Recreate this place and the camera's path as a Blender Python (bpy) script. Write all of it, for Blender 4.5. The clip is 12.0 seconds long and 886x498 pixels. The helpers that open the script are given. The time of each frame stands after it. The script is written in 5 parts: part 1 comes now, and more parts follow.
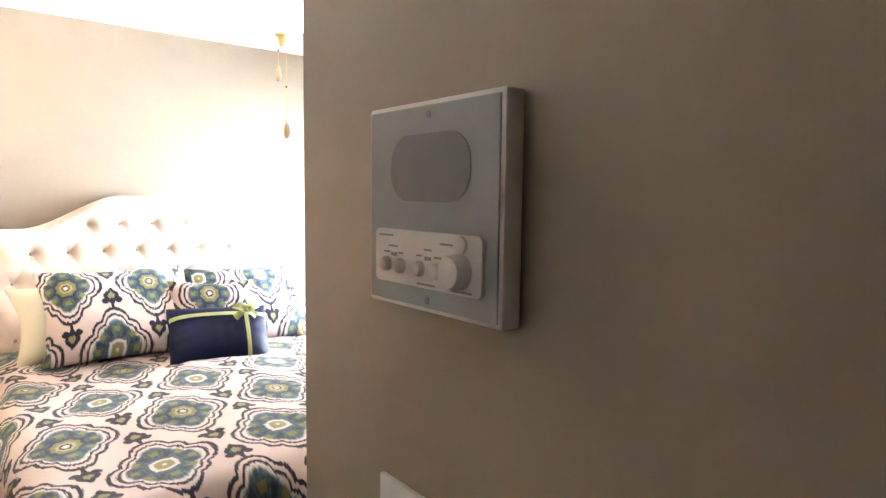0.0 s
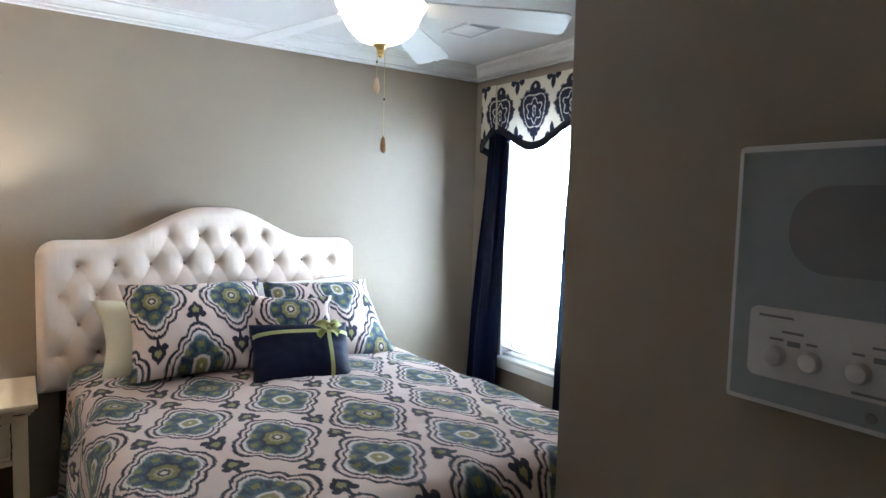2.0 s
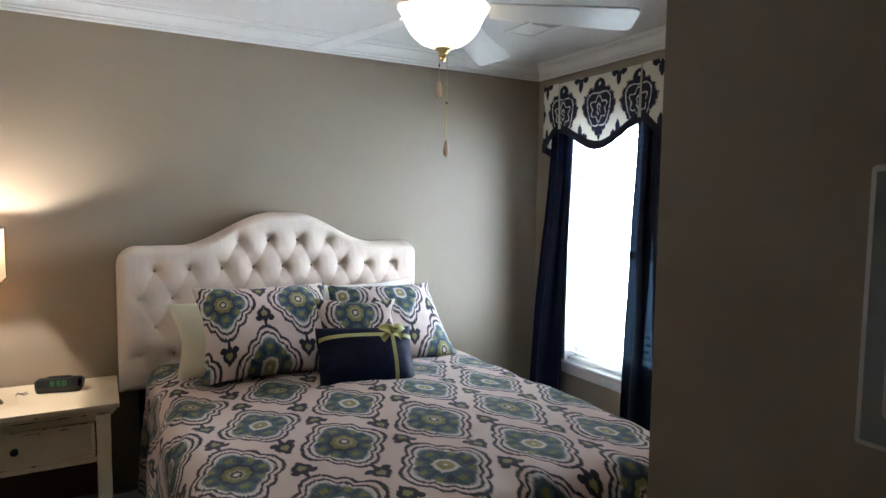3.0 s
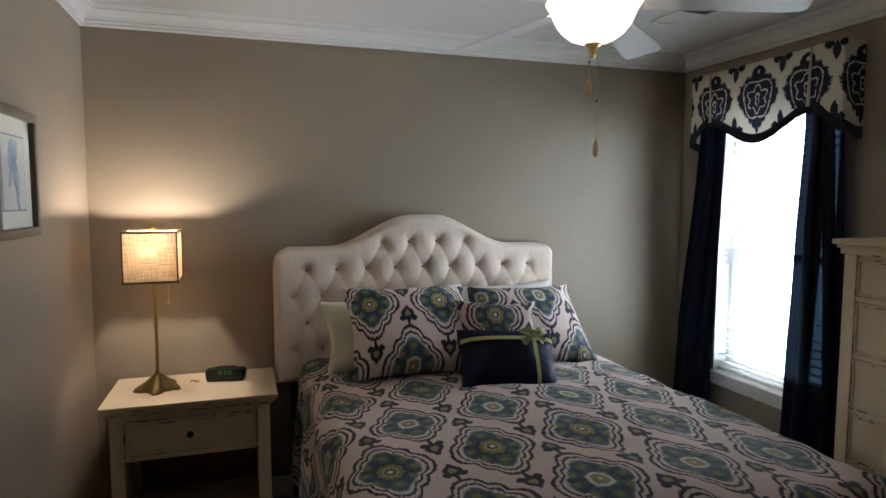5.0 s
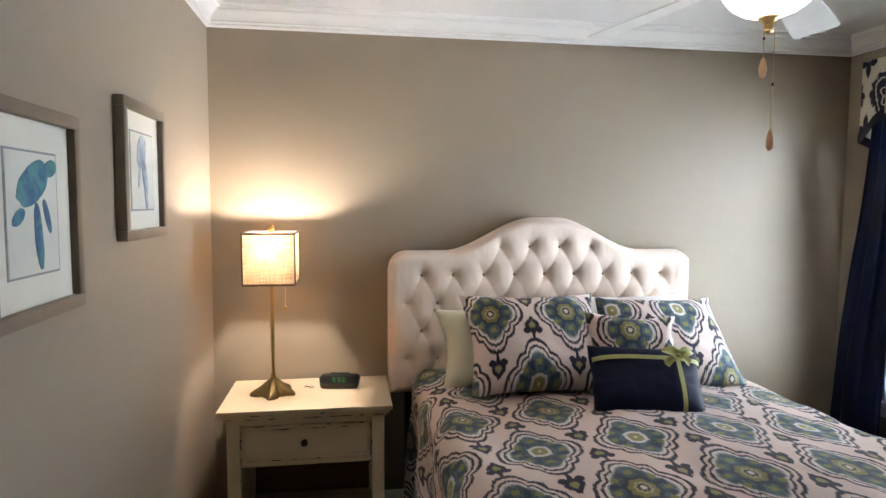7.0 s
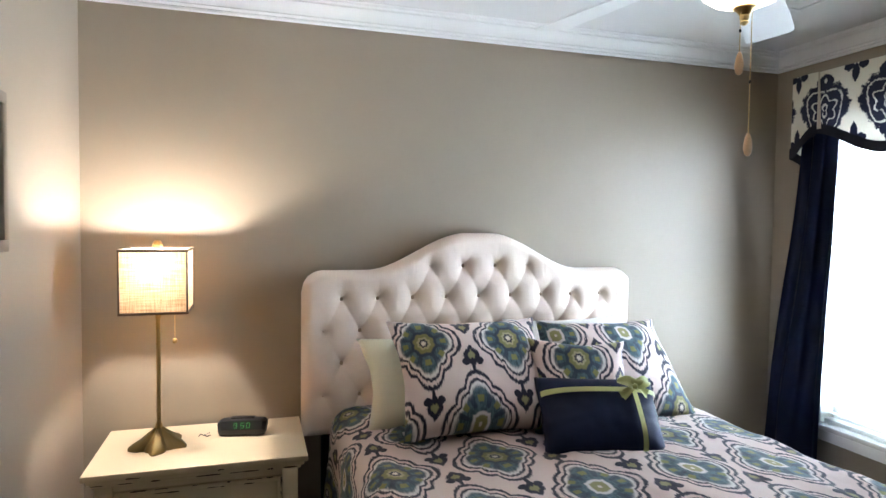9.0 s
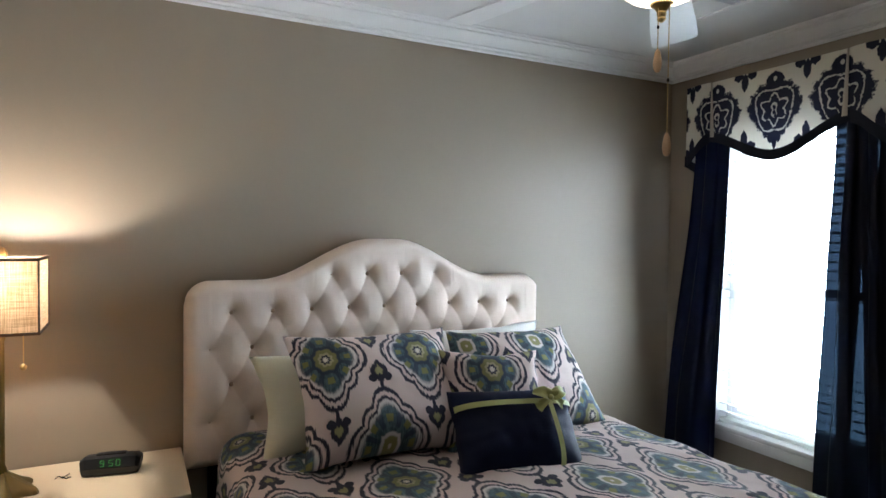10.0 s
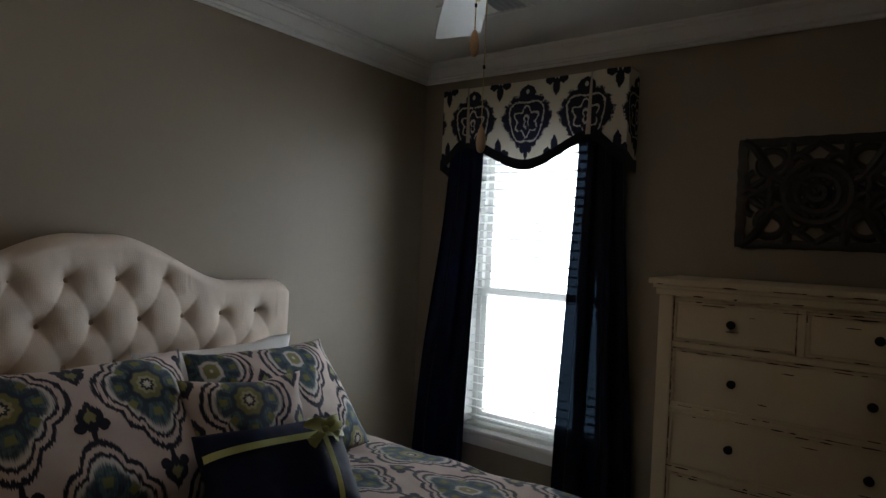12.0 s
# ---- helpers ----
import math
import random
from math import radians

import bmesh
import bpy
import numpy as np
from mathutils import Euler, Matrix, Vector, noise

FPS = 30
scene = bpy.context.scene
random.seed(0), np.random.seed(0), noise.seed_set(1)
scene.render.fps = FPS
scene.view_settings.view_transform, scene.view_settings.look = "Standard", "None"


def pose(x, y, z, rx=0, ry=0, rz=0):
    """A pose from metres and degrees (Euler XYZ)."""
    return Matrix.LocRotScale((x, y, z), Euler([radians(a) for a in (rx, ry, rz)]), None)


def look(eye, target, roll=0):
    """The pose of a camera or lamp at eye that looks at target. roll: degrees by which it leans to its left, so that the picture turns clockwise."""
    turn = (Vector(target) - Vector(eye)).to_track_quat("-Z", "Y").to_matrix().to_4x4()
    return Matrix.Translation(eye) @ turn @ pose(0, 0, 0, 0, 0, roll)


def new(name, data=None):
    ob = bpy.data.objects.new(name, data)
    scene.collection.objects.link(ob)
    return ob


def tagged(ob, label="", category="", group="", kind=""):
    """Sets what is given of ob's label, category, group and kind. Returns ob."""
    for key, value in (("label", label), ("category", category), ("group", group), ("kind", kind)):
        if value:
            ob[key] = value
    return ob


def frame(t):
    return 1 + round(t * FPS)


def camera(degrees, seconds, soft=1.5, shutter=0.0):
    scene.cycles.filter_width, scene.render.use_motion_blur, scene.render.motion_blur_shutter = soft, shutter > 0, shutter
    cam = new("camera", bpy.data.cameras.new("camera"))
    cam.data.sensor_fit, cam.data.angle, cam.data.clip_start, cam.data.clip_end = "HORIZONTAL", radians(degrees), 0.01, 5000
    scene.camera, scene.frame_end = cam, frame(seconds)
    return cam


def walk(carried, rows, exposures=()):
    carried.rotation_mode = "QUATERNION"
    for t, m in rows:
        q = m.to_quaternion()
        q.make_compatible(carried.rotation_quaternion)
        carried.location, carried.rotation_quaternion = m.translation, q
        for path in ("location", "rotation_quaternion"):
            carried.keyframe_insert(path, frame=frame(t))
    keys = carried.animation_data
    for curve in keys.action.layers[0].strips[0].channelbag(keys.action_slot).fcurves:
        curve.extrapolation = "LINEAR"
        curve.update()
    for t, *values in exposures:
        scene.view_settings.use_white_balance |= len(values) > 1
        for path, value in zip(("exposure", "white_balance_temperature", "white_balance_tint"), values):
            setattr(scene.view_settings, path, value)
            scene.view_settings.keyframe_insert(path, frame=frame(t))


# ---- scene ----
cam = camera(71.9, 12.0)
PATH = [
    (0, (0.882, -3.617, 1.531), (2.128, -2.062, 1.356), 0.66),
    (0.5, (0.831, -3.524, 1.53), (2.055, -1.949, 1.393), 1.98),
    (1, (0.811, -3.449, 1.528), (2.02, -1.861, 1.392), 2.27),
    (1.5, (0.796, -3.41, 1.543), (1.98, -1.804, 1.401), 1.94),
    (2, (0.784, -3.382, 1.561), (1.924, -1.744, 1.413), 1.53),
    (2.5, (0.788, -3.36, 1.567), (1.851, -1.672, 1.417), 1.13),
    (3, (0.784, -3.351, 1.578), (1.759, -1.611, 1.424), 0.73),
    (5, (0.715, -3.289, 1.592), (1.326, -1.391, 1.43), 0.09),
    (5.5, (0.691, -3.253, 1.591), (1.197, -1.324, 1.429), 0.15),
    (6, (0.672, -3.196, 1.589), (1.069, -1.243, 1.426), 0.2),
    (6.5, (0.661, -3.122, 1.585), (0.963, -1.152, 1.426), 0.33),
    (8.5, (0.633, -2.803, 1.565), (1.062, -0.853, 1.457), 0.04),
    (9, (0.645, -2.692, 1.555), (1.237, -0.783, 1.47), 0.72),
    (9.5, (0.654, -2.603, 1.544), (1.405, -0.75, 1.48), 0.74),
    (10, (0.673, -2.523, 1.538), (1.575, -0.739, 1.486), 0.66),
    (10.5, (0.709, -2.413, 1.537), (1.784, -0.728, 1.488), 0.95),
    (11, (0.701, -2.294, 1.54), (1.987, -0.762, 1.488), 1.68),
    (11.5, (0.702, -2.199, 1.547), (2.18, -0.853, 1.491), 2.53),
    (12, (0.73, -2.147, 1.538), (2.332, -0.95, 1.51), 2.5),
]
EXPOSURES = [(0.0, 2.8, 6350, 16), (0.5, 2.3, 6050, 13), (1.0, 1.95, 5550, 11), (1.5, 1.53, 5450, 10), (2.5, 0.95, 5550, 10), (3.0, 0.6, 5750, 11), (5.0, -0.2, 6050, 13), (5.5, 0.0, 6150, 13),
             (6.5, 0.65, 6250, 15), (8.5, 1.1, 5650, 12), (9.5, 0.8, 5700, 11), (10.0, 0.3, 5750, 11), (10.5, -0.25, 5750, 11), (11.0, -0.6, 6000, 12), (11.5, -1.0, 6300, 13), (12.0, -1.55, 6400, 13)]
walk(cam, [(t, look(eye, target, roll)) for t, eye, target, roll in PATH], EXPOSURES)

# ---- world and light ----
world = bpy.data.worlds.new("sky")
scene.world = world
world.use_nodes = True
wn = world.node_tree.nodes
sky = wn.new("ShaderNodeTexSky")
sky.sky_type = "NISHITA"
sky.sun_disc = False
sky.sun_elevation = radians(40)
sky.sun_rotation = radians(250)
wn["Background"].inputs["Strength"].default_value = 0.05
world.node_tree.links.new(sky.outputs["Color"], wn["Background"].inputs["Color"])


def lamp_light(name, kind, m, watts, colour, size):
    data = bpy.data.lights.new(name, kind)
    data.energy, data.color = watts, colour
    if kind == "AREA":
        data.shape, data.size, data.size_y = "RECTANGLE", size[0], size[1]
    else:
        data.shadow_soft_size = size
    ob = new(name, data)
    ob.matrix_world = m
    return ob


WINDOW_GLOW = 11.0
lamp_light("window_daylight", "AREA", pose(3.39 + 0.60, -1.75, 1.00, 0, 90, 0), 185.0, (0.80, 0.92, 1.0), (2.40, 2.60))
lamp_light("bedside_bulb", "POINT", pose(0.309, -0.25, 1.400), 18.0, (1.0, 0.86, 0.70), 0.02)
lamp_light("fan_bulb", "POINT", pose(1.897, -1.346, 2.235), 0.7, (1.0, 0.88, 0.72), 0.03)


# ---- materials ----
class Net:
    """A node material with short arithmetic helpers."""

    def __init__(self, name, rough=0.6, metal=0.0, colour=(0.5, 0.5, 0.5)):
        self.mat = bpy.data.materials.new(name)
        self.mat.use_nodes = True
        self.tree = self.mat.node_tree
        self.bsdf = self.tree.nodes["Principled BSDF"]
        self.out = self.tree.nodes["Material Output"]
        self.set("Base Color", (*colour, 1))
        self.set("Roughness", rough)
        self.set("Metallic", metal)

    def set(self, key, value):
        self.bsdf.inputs[key].default_value = value

    def to(self, key, socket):
        self.tree.links.new(socket, self.bsdf.inputs[key])

    def math(self, op, a, b=0.0, c=0.0):
        n = self.tree.nodes.new("ShaderNodeMath")
        n.operation = op
        for i, v in enumerate((a, b, c)):
            if isinstance(v, (int, float)):
                n.inputs[i].default_value = v
            else:
                self.tree.links.new(v, n.inputs[i])
        return n.outputs[0]

    def coords(self, which="Object", scale=(1, 1, 1), turn=0.0):
        n = self.tree.nodes.new("ShaderNodeTexCoord")
        m = self.tree.nodes.new("ShaderNodeMapping")
        m.inputs["Scale"].default_value = scale
        m.inputs["Rotation"].default_value = (0, 0, turn)
        self.tree.links.new(n.outputs[which], m.inputs["Vector"])
        return m.outputs["Vector"]

    def noise(self, vector, scale, detail=3.0, rough=0.5):
        n = self.tree.nodes.new("ShaderNodeTexNoise")
        n.inputs["Scale"].default_value = scale
        n.inputs["Detail"].default_value = detail
        n.inputs["Roughness"].default_value = rough
        self.tree.links.new(vector, n.inputs["Vector"])
        return n.outputs["Fac"]

    def split(self, vector):
        n = self.tree.nodes.new("ShaderNodeSeparateXYZ")
        self.tree.links.new(vector, n.inputs[0])
        return n.outputs

    def join(self, x, y, z=0.0):
        n = self.tree.nodes.new("ShaderNodeCombineXYZ")
        for i, v in enumerate((x, y, z)):
            if isinstance(v, (int, float)):
                n.inputs[i].default_value = v
            else:
                self.tree.links.new(v, n.inputs[i])
        return n.outputs[0]

    def step(self, v, a, b):
        """0 below a, 1 above b, smooth between."""
        n = self.tree.nodes.new("ShaderNodeMapRange")
        n.interpolation_type = "SMOOTHSTEP"
        n.inputs["From Min"].default_value, n.inputs["From Max"].default_value = a, b
        self.tree.links.new(v, n.inputs["Value"])
        return n.outputs[0]

    def span(self, v, a, b):
        """From 0..1 to a..b."""
        return self.math("MULTIPLY_ADD", v, b - a, a)

    def mix(self, f, a, b):
        n = self.tree.nodes.new("ShaderNodeMix")
        n.data_type = "RGBA"
        for sock, v in ((n.inputs[0], f), (n.inputs[6], a), (n.inputs[7], b)):
            if isinstance(v, tuple):
                sock.default_value = (*v, 1)
            elif isinstance(v, (int, float)):
                sock.default_value = v
            else:
                self.tree.links.new(v, sock)
        return n.outputs[2]

    def bump(self, height, strength, distance=0.01):
        n = self.tree.nodes.new("ShaderNodeBump")
        n.inputs["Strength"].default_value = strength
        n.inputs["Distance"].default_value = distance
        self.tree.links.new(height, n.inputs["Height"])
        self.to("Normal", n.outputs[0])


def paint(name, colour, rough=0.55, grain=90.0, strength=0.12, vary=0.06):
    m = Net(name, rough)
    v = m.coords()
    big = m.noise(v, 1.7, 4)
    fine = m.noise(v, grain, 2)
    dark = tuple(c * (1 - vary) for c in colour)
    light = tuple(min(1, c * (1 + vary)) for c in colour)
    m.to("Base Color", m.mix(m.math("MULTIPLY_ADD", fine, 0.25, m.math("MULTIPLY", big, 0.75)), dark, light))
    m.to("Roughness", m.span(big, rough - 0.08, rough + 0.08))
    m.bump(fine, strength, 0.002)
    return m.mat


def plain(name, colour, rough=0.5, metal=0.0):
    m = Net(name, rough, metal)
    f = m.noise(m.coords(), 35, 3)
    m.to("Base Color", m.mix(f, tuple(c * 0.88 for c in colour), tuple(min(1, c * 1.1) for c in colour)))
    m.to("Roughness", m.span(f, max(0.02, rough - 0.06), min(1, rough + 0.06)))
    return m.mat


def cloth(name, colour, rough=0.85, weave=900.0, vary=0.08, sheen=0.2, strength=0.25):
    m = Net(name, rough)
    m.set("Specular IOR Level", 0.2)
    v = m.coords()
    big = m.noise(v, 5, 4)
    x, y, z = m.split(v)[:]
    wave = m.math("ADD", m.math("SINE", m.math("MULTIPLY", m.math("ADD", x, y), weave)), m.math("SINE", m.math("MULTIPLY", m.math("ADD", z, m.math("MULTIPLY", y, 0.3)), weave)))
    fine = m.noise(v, 220, 2)
    m.to("Base Color", m.mix(m.math("MULTIPLY_ADD", fine, 0.5, m.math("MULTIPLY", big, 0.5)), tuple(c * (1 - vary) for c in colour), tuple(min(1, c * (1 + vary)) for c in colour)))
    m.set("Sheen Weight", sheen)
    m.bump(m.math("MULTIPLY_ADD", wave, 0.15, m.math("MULTIPLY_ADD", big, 2.0, fine)), strength, 0.002)
    return m.mat


def distressed(name, colour):
    """Cream paint rubbed through to dark wood in small streaks."""
    m = Net(name, 0.42)
    v = m.coords()
    big = m.noise(v, 3.5, 4)
    fine = m.noise(v, 60, 3)
    base = m.mix(big, tuple(c * 0.93 for c in colour), tuple(min(1, c * 1.05) for c in colour))
    streak = m.noise(m.coords(scale=(9, 9, 55)), 2.2, 5, 0.65)
    m.to("Base Color", m.mix(m.step(streak, 0.735, 0.76), base, (0.06, 0.035, 0.02)))
    m.bump(m.math("ADD", fine, m.math("MULTIPLY", big, 0.5)), 0.12, 0.002)
    return m.mat


def medallion(m, u, v, cu, cv, pu, pv, a, b, power, lobes, jag):
    """Places in the nearest repeat of a motif, and its level: 0 at the middle, 1 on the outline."""
    x = m.math("SUBTRACT", m.math("WRAP", m.math("SUBTRACT", u, cu), pu / 2, -pu / 2), 0.0)
    y = m.math("SUBTRACT", m.math("WRAP", m.math("SUBTRACT", v, cv), pv / 2, -pv / 2), 0.0)
    ax, ay = m.math("ABSOLUTE", x), m.math("ABSOLUTE", y)
    s = m.math("POWER", m.math("ADD", m.math("POWER", m.math("DIVIDE", ax, a), power), m.math("POWER", m.math("DIVIDE", ay, b), power)), 1 / power)
    angle = m.math("ARCTAN2", m.math("DIVIDE", y, b), m.math("DIVIDE", x, a))
    wave = m.math("ABSOLUTE", m.math("SINE", m.math("MULTIPLY", angle, lobes / 2)))
    s = m.math("MULTIPLY", s, m.math("SUBTRACT", 1.07, m.math("MULTIPLY", wave, 0.10)))
    return x, y, m.math("ADD", s, jag)


def ikat(name, turn=0.0):
    """Woven medallions in navy, teal and green on a pale pink ground; flat cloth coordinates in metres."""
    m = Net(name, 0.8)
    uv = m.coords("UV", turn=turn)
    u, v = m.split(uv)[0], m.split(uv)[1]
    # ikat threads pull the edges out along the warp
    threads = m.noise(m.join(m.math("MULTIPLY", u, 260.0), m.math("MULTIPLY", v, 14.0)), 1.0, 2)
    jag = m.math("MULTIPLY", m.math("SUBTRACT", threads, 0.5), 0.16)
    soft = m.noise(uv, 30, 3)
    pu, pv = 0.342, 0.674
    pink, navy, teal, olive, white = (0.74, 0.61, 0.57), (0.013, 0.013, 0.036), (0.038, 0.075, 0.098), (0.23, 0.24, 0.085), (0.72, 0.69, 0.66)
    ground = m.mix(soft, tuple(c * 0.95 for c in pink), pink)
    col = ground
    for kind, (cu, cv) in enumerate(((0.0, 0.0), (pu / 2, pv / 2))):
        x, y, s = medallion(m, u, v, cu, cv, pu, pv, 0.150, 0.212, 1.08, 12, jag)

        def ring(lo, hi, colour, col, e=0.015):
            f = m.math("MULTIPLY", m.step(s, lo - e, lo + e), m.math("SUBTRACT", 1.0, m.step(s, hi - e, hi + e)))
            return m.mix(f, col, colour)

        col = ring(0.935, 1.03, navy, col)
        col = ring(0.85, 0.935, ground, col)
        col = ring(0.775, 0.85, navy, col)
        col = ring(0.69, 0.775, white, col, 0.03)
        streaks = m.math("MULTIPLY_ADD", threads, 0.55, m.math("MULTIPLY", m.noise(uv, 60, 3), 0.45))
        tealn = m.mix(m.step(streaks, 0.40, 0.60), teal, (0.105, 0.175, 0.205))
        col = ring(-1.0, 0.69, tealn, col, 0.05)
        # green spots in a ring, then the heart of the flower
        r = m.math("SQRT", m.math("ADD", m.math("MULTIPLY", x, x), m.math("MULTIPLY", m.math("MULTIPLY", y, 0.85), m.math("MULTIPLY", y, 0.85))))
        ang = m.math("ARCTAN2", y, x)
        petals = m.math("COSINE", m.math("MULTIPLY", ang, 8.0))
        spot = m.math("MULTIPLY", m.step(petals, 0.35, 0.6), m.math("MULTIPLY", m.step(r, 0.062, 0.068), m.math("SUBTRACT", 1.0, m.step(r, 0.083, 0.090))))
        col = m.mix(spot, col, olive)
        dart = m.math("MULTIPLY", m.step(m.math("MULTIPLY", petals, -1.0), 0.45, 0.75), m.math("MULTIPLY", m.step(r, 0.046, 0.054), m.math("SUBTRACT", 1.0, m.step(r, 0.088, 0.098))))
        col = m.mix(m.math("MULTIPLY", dart, 0.75), col, (0.028, 0.045, 0.085))
        rr = m.math("ADD", m.math("ADD", r, m.math("MULTIPLY", petals, 0.0025)), m.math("MULTIPLY", jag, 0.05))
        if kind == 0:
            for edge, wide, shade in ((0.050, 0.008, (0.030, 0.050, 0.085)), (0.038, 0.006, (0.22, 0.215, 0.08)), (0.024, 0.004, (0.42, 0.38, 0.22)), (0.016, 0.003, (0.018, 0.018, 0.035)), (0.008, 0.003, (0.72, 0.66, 0.56))):
                col = m.mix(m.math("SUBTRACT", 1.0, m.step(rr, edge, edge + wide)), col, shade)
        else:
            q = m.math("MAXIMUM", m.math("ABSOLUTE", x), m.math("ABSOLUTE", y))
            d = m.math("ADD", m.math("MINIMUM", q, m.math("MULTIPLY", r, 0.9)), m.math("MULTIPLY", jag, 0.04))
            col = m.mix(m.math("SUBTRACT", 1.0, m.step(d, 0.030, 0.036)), col, white)
            col = m.mix(m.math("SUBTRACT", 1.0, m.step(d, 0.020, 0.026)), col, (0.29, 0.28, 0.11))
            col = m.mix(m.math("SUBTRACT", 1.0, m.step(d, 0.004, 0.007)), col, (0.72, 0.66, 0.56))
        # small palmettes above and below
        for sign in (1, -1):
            _, _, t = medallion(m, u, v, cu, cv + sign * 0.262, pu, pv, 0.034, 0.046, 1.15, 6, m.math("MULTIPLY", jag, 4.0))
            col = m.mix(m.math("SUBTRACT", 1.0, m.step(t, 0.95, 1.05)), col, navy)
            col = m.mix(m.math("SUBTRACT", 1.0, m.step(t, 0.42, 0.52)), col, (0.30, 0.28, 0.13))
            # two leaves at its foot and a stem to the medallion
            for lx in (-0.026, 0.026):
                _, _, t = medallion(m, u, v, cu + lx, cv + sign * 0.238, pu, pv, 0.016, 0.017, 1.4, 4, m.math("MULTIPLY", jag, 3.0))
                col = m.mix(m.math("SUBTRACT", 1.0, m.step(t, 0.95, 1.05)), col, navy)
            _, _, t = medallion(m, u, v, cu, cv + sign * 0.222, pu, pv, 0.007, 0.030, 2.0, 2, m.math("MULTIPLY", jag, 1.5))
            col = m.mix(m.math("SUBTRACT", 1.0, m.step(t, 0.95, 1.05)), col, navy)
    m.to("Base Color", col)
    m.set("Sheen Weight", 0.15)
    crease = m.noise(uv, 9, 4, 0.6)
    m.bump(m.math("MULTIPLY_ADD", crease, 4.0, m.noise(uv, 500, 2)), 0.25, 0.003)
    return m.mat


def damask(name):
    """Navy ornaments on cream; flat cloth coordinates in metres."""
    m = Net(name, 0.8)
    uv = m.coords("UV")
    u, v = m.split(uv)[0], m.split(uv)[1]
    threads = m.noise(m.join(m.math("MULTIPLY", u, 90.0), m.math("MULTIPLY", v, 90.0)), 1.0, 3)
    jag = m.math("MULTIPLY", m.math("SUBTRACT", threads, 0.5), 0.35)
    cream, navy = (0.74, 0.69, 0.57), (0.012, 0.015, 0.040)
    col = m.mix(m.noise(uv, 25, 3), tuple(c * 0.94 for c in cream), cream)
    pu, pv, cv = 0.30, 0.66, 0.215

    def disc(level, lo, col, colour):
        return m.mix(m.math("SUBTRACT", 1.0, m.step(level, lo - 0.05, lo + 0.05)), col, colour)

    def leaf(col, cu, cv, a, b, lobes=6, jagged=1.6, colour=navy):
        _, _, t = medallion(m, u, v, cu, cv, pu, pv, a, b, 1.5, lobes, m.math("MULTIPLY", jag, jagged))
        return disc(t, 0.95, col, colour)

    # the body: a rounded heart that narrows to its foot
    x = m.math("WRAP", u, pu / 2, -pu / 2)
    y = m.math("WRAP", m.math("SUBTRACT", v, cv), pv / 2, -pv / 2)
    narrow = m.math("SUBTRACT", 1.0, m.math("MULTIPLY", m.math("MINIMUM", y, 0.0), 5.5))
    ax = m.math("MULTIPLY", m.math("ABSOLUTE", x), narrow)
    s = m.math("POWER", m.math("ADD", m.math("POWER", m.math("DIVIDE", ax, 0.132), 2.0), m.math("POWER", m.math("DIVIDE", m.math("ABSOLUTE", y), 0.138), 2.0)), 0.5)
    clean = m.math("ADD", s, m.math("MULTIPLY", jag, 0.45))
    angle = m.math("ARCTAN2", y, ax)
    s = m.math("ADD", m.math("ADD", s, m.math("MULTIPLY", m.math("COSINE", m.math("MULTIPLY", angle, 16.0)), 0.045)), jag)
    col = disc(s, 1.0, col, navy)
    pale = (0.60, 0.57, 0.50)
    gaps = m.step(m.noise(uv, 45, 2), 0.32, 0.40)

    def scroll(col, at, wide, curl):
        level = m.math("ADD", clean, m.math("MULTIPLY", m.math("COSINE", m.math("MULTIPLY", angle, curl)), 0.09))
        f = m.math("SUBTRACT", 1.0, m.step(m.math("ABSOLUTE", m.math("SUBTRACT", level, at)), wide * 0.6, wide))
        return m.mix(m.math("MULTIPLY", f, gaps), col, pale)

    col = scroll(col, 0.74, 0.040, 4.0)
    col = scroll(col, 0.45, 0.045, 6.0)
    col = scroll(col, 0.12, 0.050, 2.0)
    # crown above it, tail below it
    for cu, dv, a, b in ((0.0, 0.146, 0.040, 0.030), (0.026, 0.136, 0.020, 0.026), (-0.026, 0.136, 0.020, 0.026), (0.0, -0.142, 0.013, 0.040), (0.020, -0.128, 0.014, 0.022), (-0.020, -0.128, 0.014, 0.022)):
        col = leaf(col, cu, cv + dv, a, b)
    col = leaf(col, 0.0, cv + 0.142, 0.010, 0.013, 4, 1.0, pale)
    # sprigs between them, standing at the hem and hanging from the top
    for cv2, up in ((0.070, 1), (0.395, -1)):
        for du, dv, a, b in ((0.0, 0.028, 0.020, 0.046), (0.034, -0.002, 0.027, 0.022), (-0.034, -0.002, 0.027, 0.022), (0.0, -0.034, 0.022, 0.024)):
            col = leaf(col, pu / 2 + du, cv2 + up * dv, a, b)
    m.to("Base Color", col)
    m.bump(m.noise(uv, 600, 2), 0.2, 0.002)
    glow = m.tree.nodes.new("ShaderNodeBsdfTranslucent")
    m.tree.links.new(col, glow.inputs[0])
    blend = m.tree.nodes.new("ShaderNodeMixShader")
    blend.inputs[0].default_value = 0.06
    m.tree.links.new(m.bsdf.outputs[0], blend.inputs[1])
    m.tree.links.new(glow.outputs[0], blend.inputs[2])
    m.tree.links.new(blend.outputs[0], m.out.inputs["Surface"])
    return m.mat


